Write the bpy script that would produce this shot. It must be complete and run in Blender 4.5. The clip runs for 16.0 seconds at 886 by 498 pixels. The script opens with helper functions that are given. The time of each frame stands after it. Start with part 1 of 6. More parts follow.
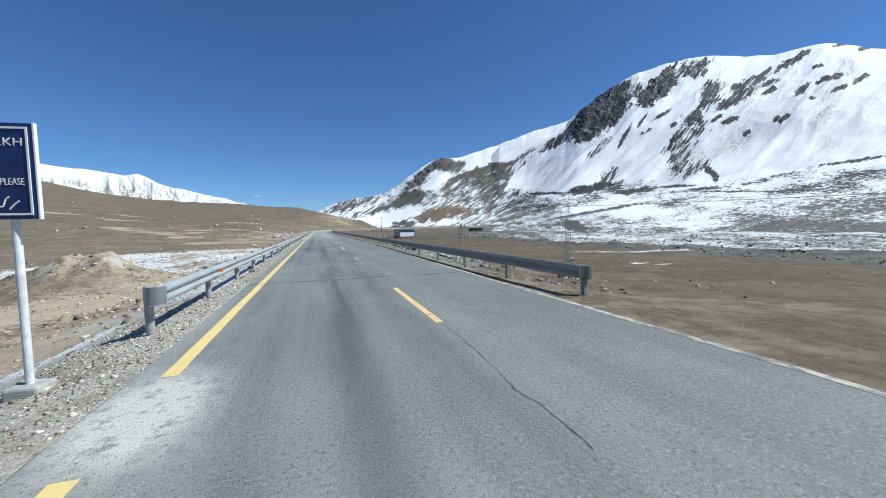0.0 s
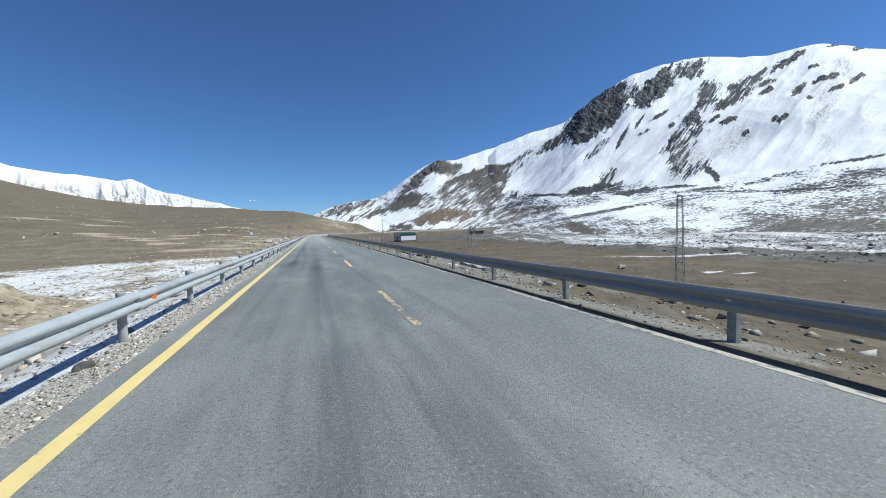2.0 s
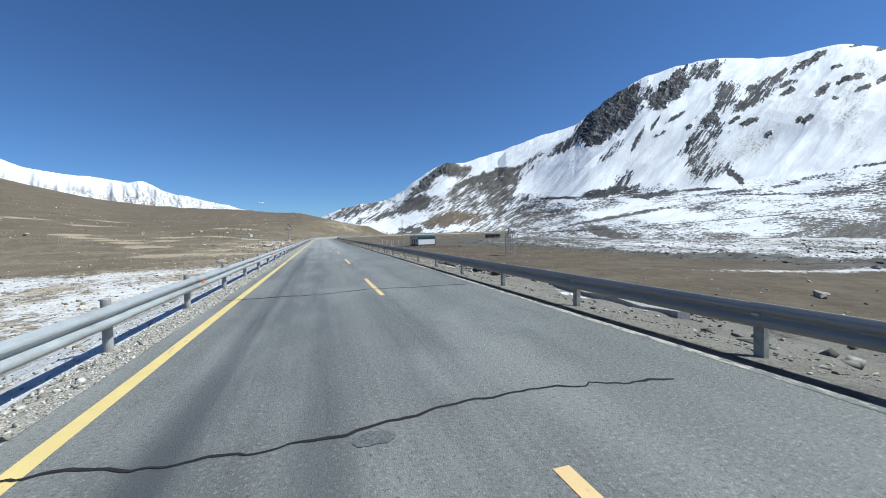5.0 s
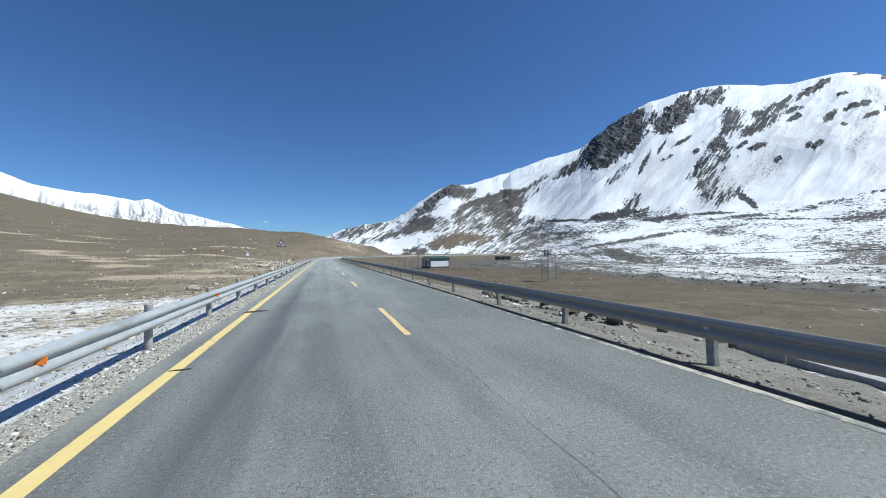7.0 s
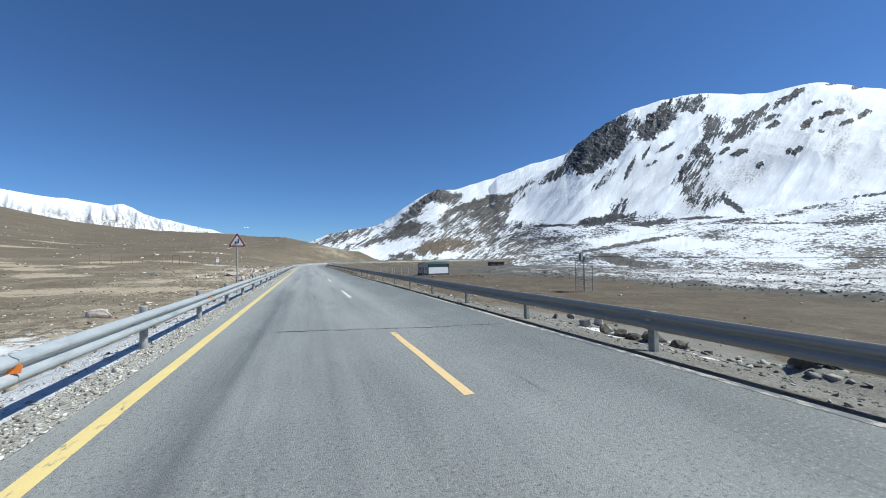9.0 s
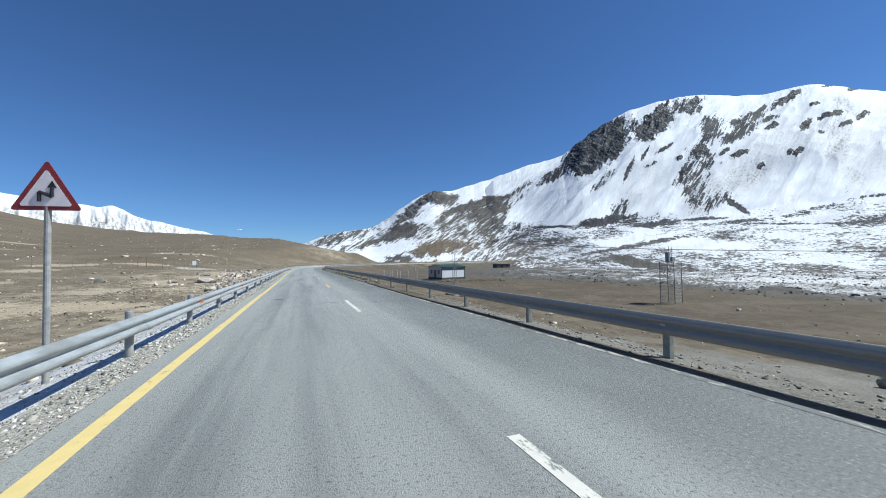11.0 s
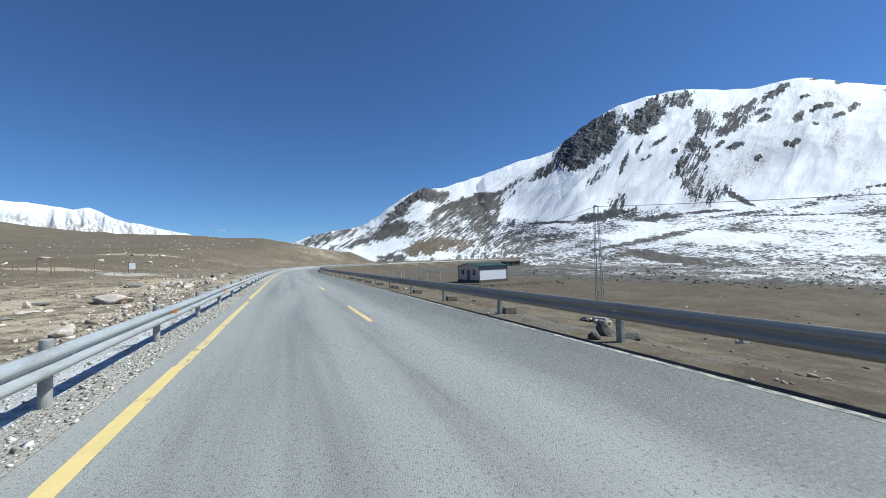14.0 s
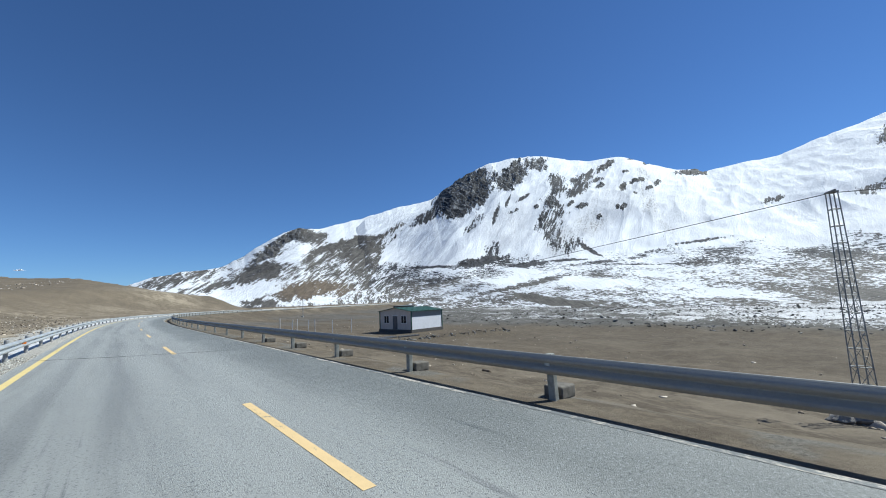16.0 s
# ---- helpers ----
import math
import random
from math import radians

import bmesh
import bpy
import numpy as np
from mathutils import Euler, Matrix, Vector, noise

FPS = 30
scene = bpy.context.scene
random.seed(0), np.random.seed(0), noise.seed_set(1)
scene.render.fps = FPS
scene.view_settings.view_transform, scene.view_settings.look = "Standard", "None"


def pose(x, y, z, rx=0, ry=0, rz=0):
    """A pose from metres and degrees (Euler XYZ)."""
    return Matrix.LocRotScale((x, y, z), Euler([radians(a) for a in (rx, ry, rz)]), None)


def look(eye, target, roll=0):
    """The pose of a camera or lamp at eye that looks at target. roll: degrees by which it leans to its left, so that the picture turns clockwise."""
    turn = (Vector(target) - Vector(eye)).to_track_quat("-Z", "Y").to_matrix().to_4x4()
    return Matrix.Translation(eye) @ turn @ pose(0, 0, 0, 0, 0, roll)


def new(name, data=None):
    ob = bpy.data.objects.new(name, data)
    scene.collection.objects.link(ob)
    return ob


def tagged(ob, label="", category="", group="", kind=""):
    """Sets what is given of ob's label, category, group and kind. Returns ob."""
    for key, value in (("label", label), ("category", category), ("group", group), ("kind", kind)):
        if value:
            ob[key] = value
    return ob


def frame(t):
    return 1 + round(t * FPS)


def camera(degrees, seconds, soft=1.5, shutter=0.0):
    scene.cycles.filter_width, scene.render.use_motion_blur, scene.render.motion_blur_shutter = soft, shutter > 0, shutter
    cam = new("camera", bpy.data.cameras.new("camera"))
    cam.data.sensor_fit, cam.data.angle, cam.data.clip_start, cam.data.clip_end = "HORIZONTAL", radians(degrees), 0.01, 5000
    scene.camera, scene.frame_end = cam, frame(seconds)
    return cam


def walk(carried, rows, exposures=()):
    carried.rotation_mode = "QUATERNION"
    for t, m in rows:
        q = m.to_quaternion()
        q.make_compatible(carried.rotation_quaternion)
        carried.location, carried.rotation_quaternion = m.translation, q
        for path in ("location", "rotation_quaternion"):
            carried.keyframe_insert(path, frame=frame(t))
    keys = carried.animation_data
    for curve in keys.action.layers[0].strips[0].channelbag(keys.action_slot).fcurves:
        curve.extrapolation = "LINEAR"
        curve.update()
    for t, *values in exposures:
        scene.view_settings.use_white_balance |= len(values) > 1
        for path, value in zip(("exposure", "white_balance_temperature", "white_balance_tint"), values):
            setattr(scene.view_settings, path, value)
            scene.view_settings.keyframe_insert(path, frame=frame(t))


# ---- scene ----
cam = camera(97.3, 16.0, soft=1.0)
PATH = [
    (0, (-1.871, 0.007, 1.610), (1.184, 9.511, 1.015), -1.3),
    (0.5, (-1.786, 2.859, 1.585), (1.293, 12.357, 1.015), -1.7),
    (1, (-1.703, 5.700, 1.560), (1.423, 15.183, 1.015), -1.9),
    (1.5, (-1.637, 8.571, 1.567), (1.518, 18.046, 1.047), -2.0),
    (2, (-1.563, 11.511, 1.575), (1.583, 20.989, 1.055), -1.8),
    (2.5, (-1.491, 14.548, 1.587), (1.619, 24.038, 1.062), -1.7),
    (3, (-1.433, 17.687, 1.600), (1.642, 27.187, 1.055), -1.6),
    (5.5, (-1.457, 34.744, 1.575), (1.473, 44.300, 1.255), -1.2),
    (6, (-1.479, 38.298, 1.570), (1.401, 47.873, 1.420), -0.8),
    (6.5, (-1.507, 41.872, 1.565), (1.393, 51.443, 1.585), -0.6),
    (7, (-1.535, 45.479, 1.560), (1.400, 55.038, 1.680), -0.7),
    (7.5, (-1.567, 49.161, 1.560), (1.433, 58.700, 1.670), -0.9),
    (8, (-1.598, 52.954, 1.560), (1.522, 62.454, 1.690), -0.9),
    (8.5, (-1.633, 56.896, 1.530), (1.621, 66.349, 1.720), -1.0),
    (9, (-1.667, 60.994, 1.500), (1.648, 70.425, 1.760), -0.9),
    (11.5, (-1.719, 82.762, 1.510), (1.746, 92.137, 1.825), -1.1),
    (12, (-1.774, 87.436, 1.495), (1.687, 96.813, 1.815), -1.3),
    (12.5, (-1.834, 92.196, 1.480), (1.625, 101.573, 1.805), -1.4),
    (13, (-1.886, 97.025, 1.483), (1.580, 106.399, 1.809), -1.6),
    (13.5, (-1.914, 101.937, 1.487), (1.610, 111.291, 1.777), -1.8),
    (14, (-1.916, 106.924, 1.490), (1.814, 116.198, 1.760), -1.9),
    (14.5, (-1.895, 111.941, 1.485), (2.264, 121.030, 1.800), -1.7),
    (15, (-1.831, 116.933, 1.498), (3.009, 125.669, 2.003), -1.6),
    (15.5, (-1.755, 121.863, 1.512), (3.911, 130.059, 2.357), -1.5),
    (16, (-1.680, 126.718, 1.525), (4.706, 134.304, 2.816), -2.3),
]
walk(cam, [(t, look(eye, target, roll)) for t, eye, target, roll in PATH], exposures=[(0, 0.2, 5980, 1.5), (16, 0.2, 5980, 1.5)])

# ---------------------------------------------------------------- sky and sun
SUN_UP, SUN_SIDE = 50.0, 107.0          # degrees above the horizon, degrees from the road's heading to the right
world = bpy.data.worlds.new("sky")
scene.world = world
world.use_nodes = True
wn = world.node_tree.nodes
sky = wn.new("ShaderNodeTexSky")
sky.sky_type = "NISHITA"
sky.sun_disc = False
sky.sun_elevation = radians(SUN_UP)
sky.sun_rotation = radians(SUN_SIDE)
sky.altitude = 3600
sky.air_density = 1.25
sky.dust_density = 0.0
sky.ozone_density = 2.5
wn["Background"].inputs[1].default_value = 0.093
depth = wn.new("ShaderNodeMix")
depth.data_type, depth.blend_type = "RGBA", "MULTIPLY"
depth.inputs[0].default_value = 1.0
depth.inputs[7].default_value = (0.56, 0.715, 0.965, 1)      # the deep blue of thin, dry air
world.node_tree.links.new(sky.outputs[0], depth.inputs[6])
world.node_tree.links.new(depth.outputs[2], wn["Background"].inputs[0])
sun = new("sun", bpy.data.lights.new("sun", "SUN"))
sun.data.energy, sun.data.angle, sun.data.color = 5.0, radians(0.53), (1.0, 0.965, 0.91)
sx = math.cos(radians(SUN_UP)) * math.sin(radians(SUN_SIDE))
sy = math.cos(radians(SUN_UP)) * math.cos(radians(SUN_SIDE))
sun.matrix_world = look((80 * sx, 80 * sy, 80 * math.sin(radians(SUN_UP))), (0, 0, 0))


# ---------------------------------------------------------------- noise on arrays
def lattice(ix, iy, seed):
    n = (ix.astype(np.int64) * 374761393 + iy.astype(np.int64) * 668265263 + seed * 974634777) & 0xFFFFFFFF
    n = ((n ^ (n >> 13)) * 1274126177) & 0xFFFFFFFF
    n = ((n ^ (n >> 16)) * 2246822519) & 0xFFFFFFFF
    return ((n ^ (n >> 15)) & 0xFFFFFF) / float(0xFFFFFF)


def vnoise(x, y, seed=0):
    x, y = np.broadcast_arrays(np.asarray(x, float), np.asarray(y, float))
    ix, iy = np.floor(x), np.floor(y)
    fx, fy = x - ix, y - iy
    fx, fy = fx * fx * (3 - 2 * fx), fy * fy * (3 - 2 * fy)
    a, b = lattice(ix, iy, seed), lattice(ix + 1, iy, seed)
    c, d = lattice(ix, iy + 1, seed), lattice(ix + 1, iy + 1, seed)
    return (a * (1 - fx) + b * fx) * (1 - fy) + (c * (1 - fx) + d * fx) * fy


def fbm(x, y, seed=0, octaves=4):
    total, amp, norm = 0.0, 1.0, 0.0
    for k in range(octaves):
        total = total + amp * vnoise(x * 2 ** k + 17.3 * k, y * 2 ** k - 9.1 * k, seed + k)
        norm += amp
        amp *= 0.5
    return total / norm


def ridged(x, y, seed=0, octaves=4):
    total, amp, norm = 0.0, 1.0, 0.0
    for k in range(octaves):
        total = total + amp * (1 - np.abs(2 * vnoise(x * 2 ** k + 5.7 * k, y * 2 ** k + 3.3 * k, seed + k) - 1))
        norm += amp
        amp *= 0.5
    return total / norm


def ramp(v, lo, hi):
    u = np.clip((v - lo) / (hi - lo), 0, 1)
    return u * u * (3 - 2 * u)


# ---------------------------------------------------------------- materials
class Mat:
    """A node material with one Principled surface, and short ways to add nodes."""

    def __init__(self, name, colour=(0.5, 0.5, 0.5), rough=0.7, metal=0.0, spec=0.4):
        self.m = bpy.data.materials.new(name)
        self.m.use_nodes = True
        self.t = self.m.node_tree
        self.b = self.t.nodes["Principled BSDF"]
        self.b.inputs["Base Color"].default_value = (*colour, 1)
        self.b.inputs["Roughness"].default_value = rough
        self.b.inputs["Metallic"].default_value = metal
        self.b.inputs["Specular IOR Level"].default_value = spec
        self.co = self.t.nodes.new("ShaderNodeTexCoord").outputs["Object"]

    def link(self, a, b):
        self.t.links.new(a, b)

    def noise(self, scale, detail=4.0, rough=0.55, stretch=None, lo=None, hi=None, distort=0.0, co=None):
        src = co or self.co
        if stretch:
            mp = self.t.nodes.new("ShaderNodeMapping")
            mp.inputs["Scale"].default_value = stretch
            self.link(src, mp.inputs["Vector"])
            src = mp.outputs[0]
        n = self.t.nodes.new("ShaderNodeTexNoise")
        n.inputs["Scale"].default_value = scale
        n.inputs["Detail"].default_value = detail
        n.inputs["Roughness"].default_value = rough
        n.inputs["Distortion"].default_value = distort
        self.link(src, n.inputs["Vector"])
        out = n.outputs["Fac"]
        return self.span(out, lo, hi) if lo is not None else out

    def cells(self, scale, what="Distance", lo=None, hi=None, stretch=None):
        src = self.co
        if stretch:
            mp = self.t.nodes.new("ShaderNodeMapping")
            mp.inputs["Scale"].default_value = stretch
            self.link(src, mp.inputs["Vector"])
            src = mp.outputs[0]
        n = self.t.nodes.new("ShaderNodeTexVoronoi")
        n.inputs["Scale"].default_value = scale
        self.link(src, n.inputs["Vector"])
        out = n.outputs[what]
        return self.span(out, lo, hi) if lo is not None else out

    def span(self, value, lo, hi, a=0.0, b=1.0):
        r = self.t.nodes.new("ShaderNodeMapRange")
        r.interpolation_type = "SMOOTHSTEP"
        for i, v in ((1, lo), (2, hi), (3, a), (4, b)):
            r.inputs[i].default_value = v
        self.link(value, r.inputs[0])
        return r.outputs[0]

    def math(self, op, a, b=0.0, c=None):
        n = self.t.nodes.new("ShaderNodeMath")
        n.operation = op
        for i, v in enumerate((a, b) if c is None else (a, b, c)):
            if isinstance(v, (int, float)):
                n.inputs[i].default_value = v
            else:
                self.link(v, n.inputs[i])
        return n.outputs[0]

    def attr(self, name):
        n = self.t.nodes.new("ShaderNodeAttribute")
        n.attribute_name = name
        return n.outputs["Fac"]

    def axis(self, i):
        s = self.t.nodes.new("ShaderNodeSeparateXYZ")
        self.link(self.co, s.inputs[0])
        return s.outputs[i]

    def random(self):
        return self.t.nodes.new("ShaderNodeObjectInfo").outputs["Random"]

    def island(self):
        return self.t.nodes.new("ShaderNodeNewGeometry").outputs["Random Per Island"]

    def mix(self, fac, a, b):
        n = self.t.nodes.new("ShaderNodeMix")
        n.data_type = "RGBA"
        if isinstance(fac, (int, float)):
            n.inputs[0].default_value = fac
        else:
            self.link(fac, n.inputs[0])
        for i, v in ((6, a), (7, b)):
            if isinstance(v, tuple):
                n.inputs[i].default_value = (*v, 1)
            else:
                self.link(v, n.inputs[i])
        return n.outputs[2]

    def colour(self, out):
        self.link(out, self.b.inputs["Base Color"])
        return self

    def rough(self, out):
        self.link(out, self.b.inputs["Roughness"])
        return self

    def bump(self, height, strength=0.4, distance=0.02):
        n = self.t.nodes.new("ShaderNodeBump")
        n.inputs["Strength"].default_value = strength
        n.inputs["Distance"].default_value = distance
        self.link(height, n.inputs["Height"])
        self.link(n.outputs[0], self.b.inputs["Normal"])
        return self


def make_asphalt():
    k = Mat("weathered_asphalt", rough=0.62, spec=0.55)
    lane = k.noise(1.0, 5, 0.6, stretch=(1.5, 0.035, 1), lo=0.36, hi=0.66)
    broad = k.noise(0.55, 7, 0.68, stretch=(1, 0.40, 1), lo=0.42, hi=0.64)
    grit = k.noise(70, 2, 0.7)
    stone = k.cells(110, "Color")
    c = k.mix(lane, (0.190, 0.191, 0.174), (0.110, 0.112, 0.103))
    c = k.mix(k.math("MULTIPLY", broad, 0.6), c, (0.285, 0.287, 0.262))
    # Paler left lane, with far glare mixed into the colour.
    c = k.mix(k.math("MULTIPLY", k.attr("pale_lane"), k.noise(1.0, 6, 0.6, stretch=(1.3, 0.07, 1), lo=0.05, hi=0.60)), c, (0.38, 0.38, 0.347))
    c = k.mix(k.math("MULTIPLY", k.attr("far_lane"), 0.74), c, k.mix(broad, (0.178, 0.184, 0.166), (0.212, 0.218, 0.198)))
    scuff = k.math("MULTIPLY", k.noise(1.0, 6, 0.7, stretch=(3.2, 0.11, 1), lo=0.60, hi=0.72),
                   k.noise(0.12, 2, 0.5, lo=0.45, hi=0.6))
    c = k.mix(k.math("MULTIPLY", scuff, 0.7), c, (0.062, 0.066, 0.070))
    wheel = k.math("MULTIPLY", k.attr("track"), k.noise(0.8, 5, 0.65, stretch=(2.0, 0.08, 1), lo=0.3, hi=0.62))
    c = k.mix(k.math("MULTIPLY", k.attr("dust"), k.noise(5, 6, 0.7, lo=0.3, hi=0.55)), c, (0.62, 0.59, 0.53))
    dots = k.span(grit, 0.56, 0.80)
    c = k.mix(k.math("MULTIPLY", dots, 0.55), c, (0.34, 0.35, 0.34))
    holes = k.span(grit, 0.44, 0.24)
    c = k.mix(k.math("MULTIPLY", holes, 0.5), c, (0.055, 0.058, 0.060))
    chip = k.noise(26, 4, 0.75)
    c = k.mix(k.math("MULTIPLY", k.span(chip, 0.53, 0.68), 0.8), c, (0.36, 0.37, 0.36))
    c = k.mix(k.math("MULTIPLY", k.span(chip, 0.47, 0.31), 0.85), c, (0.06, 0.064, 0.068))
    c = k.mix(k.math("MULTIPLY", wheel, 0.8), c, (0.075, 0.078, 0.080))
    marks = k.math("MULTIPLY", k.attr("skid"), k.noise(20.0, 4, 0.7, stretch=(0.45, 1.0, 1), lo=0.30, hi=0.66))
    c = k.mix(k.math("MULTIPLY", marks, 0.75), c, (0.058, 0.061, 0.062))
    k.colour(c).bump(k.math("ADD", chip, k.math("ADD", grit, k.math("MULTIPLY", stone, 0.5))), 0.8, 0.012)
    return k.m


def make_paint(name, col, worn):
    k = Mat(name, rough=0.7)
    wear = k.math("ADD", k.noise(9, 8, 0.75, stretch=(1, 0.4, 1)), k.math("MULTIPLY", k.noise(0.25, 3), 0.55))
    wear = k.span(wear, 0.90 - worn, 1.02 - worn)
    tint = k.mix(k.noise(2.5, 5, 0.7), tuple(v * 0.78 for v in col), tuple(min(1, v * 1.12) for v in col))
    c = k.mix(wear, tint, (0.16, 0.165, 0.16))
    k.colour(c).bump(k.noise(60, 3), 0.4, 0.004)
    return k.m


def make_ground():
    k = Mat("valley_ground", rough=0.95, spec=0.15)
    big = k.noise(0.035, 5, 0.6, lo=0.35, hi=0.65)
    mid = k.noise(0.35, 6, 0.65, lo=0.35, hi=0.68)
    fine = k.noise(6.0, 6, 0.7, lo=0.3, hi=0.7)
    streak = k.noise(0.14, 8, 0.72, stretch=(1, 0.8, 1), lo=0.47, hi=0.60)
    steppe = k.mix(big, (0.108, 0.086, 0.060), (0.160, 0.129, 0.091))
    steppe = k.mix(k.math("MULTIPLY", k.noise(0.06, 7, 0.70, stretch=(1, 0.7, 1), lo=0.42, hi=0.58), 0.42), steppe, (0.088, 0.073, 0.053))
    steppe = k.mix(k.math("MULTIPLY", mid, 0.42), steppe, (0.090, 0.072, 0.052))
    steppe = k.mix(k.math("MULTIPLY", fine, 0.35), steppe, (0.29, 0.235, 0.165))
    tuft = k.noise(1.1, 9, 0.78, stretch=(1, 0.8, 1), lo=0.46, hi=0.57)
    steppe = k.mix(k.math("MULTIPLY", tuft, k.math("MULTIPLY", k.attr("pale"), 0.9)), steppe, (0.42, 0.35, 0.245))
    steppe = k.mix(k.math("MULTIPLY", k.noise(2.6, 8, 0.78, stretch=(1, 0.8, 1), lo=0.52, hi=0.64), 0.5), steppe, (0.085, 0.068, 0.048))
    steppe = k.mix(k.math("MULTIPLY", streak, k.attr("pale")), steppe, (0.44, 0.37, 0.27))
    worn = k.math("ADD", k.attr("bare"), k.math("MULTIPLY", k.math("SUBTRACT", k.math("ADD", k.math("MULTIPLY", k.noise(0.22, 8, 0.72), 0.5), k.math("MULTIPLY", k.noise(1.5, 8, 0.78), 0.5)), 0.5), 3.4))
    worn = k.math("MULTIPLY", k.span(worn, 0.40, 0.75), k.span(k.attr("bare"), 0.04, 0.2))
    steppe = k.mix(k.math("MULTIPLY", worn, 0.8), steppe, k.mix(fine, (0.34, 0.275, 0.19), (0.52, 0.43, 0.315)))
    steppe = k.mix(k.math("MULTIPLY", k.attr("damp"), 0.64), steppe, (0.074, 0.058, 0.042))
    gravel = k.mix(fine, (0.30, 0.275, 0.235), (0.53, 0.49, 0.425))
    gravel = k.mix(k.math("MULTIPLY", mid, 0.5), gravel, (0.27, 0.245, 0.205))
    sep = k.t.nodes.new("ShaderNodeSeparateColor")
    k.link(k.cells(26, "Color"), sep.inputs[0])
    sep2 = k.t.nodes.new("ShaderNodeSeparateColor")
    k.link(k.cells(55, "Color"), sep2.inputs[0])
    gravel = k.mix(0.75, gravel, k.mix(sep.outputs[0], (0.15, 0.135, 0.11), (0.66, 0.62, 0.545)))
    gravel = k.mix(0.45, gravel, k.mix(sep2.outputs[1], (0.10, 0.09, 0.075), (0.72, 0.68, 0.60)))
    gravel = k.mix(k.math("MULTIPLY", k.attr("damp"), 0.85), gravel, k.mix(sep.outputs[0], k.mix(mid, (0.118, 0.109, 0.091), (0.062, 0.055, 0.044)), k.mix(mid, (0.185, 0.174, 0.151), (0.122, 0.111, 0.090))))
    bed = k.mix(mid, (0.078, 0.072, 0.063), (0.155, 0.146, 0.130))
    g = k.attr("gravel")
    c = k.mix(k.span(k.math("ADD", g, k.math("MULTIPLY", k.math("SUBTRACT", mid, 0.5), 0.5)), 0.35, 0.65), steppe, gravel)
    c = k.mix(k.attr("bed"), c, bed)
    c = k.mix(k.math("MULTIPLY", k.noise(2.2, 6, 0.7, lo=0.55, hi=0.75), 0.35), c, (0.08, 0.066, 0.05))
    s = k.attr("snow")
    edge = k.math("ADD", k.math("MULTIPLY", k.noise(0.9, 10, 0.80, stretch=(1, 0.7, 1)), 0.6), k.math("MULTIPLY", k.noise(2.6, 8, 0.75), 0.6))
    snow = k.span(k.math("ADD", s, k.math("MULTIPLY", k.math("SUBTRACT", edge, 0.6), 1.9)), 0.42, 0.60)
    snow = k.math("MULTIPLY", snow, k.span(s, 0.04, 0.15))
    c = k.mix(k.math("MULTIPLY", snow, 0.94), c, k.mix(k.noise(1.6, 7, 0.75, lo=0.40, hi=0.66), (0.71, 0.71, 0.715), (0.52, 0.49, 0.455)))
    k.colour(c).bump(k.math("ADD", k.noise(9, 8, 0.75), k.math("MULTIPLY", k.noise(1.2, 4), 1.5)), 0.7, 0.05)
    return k.m


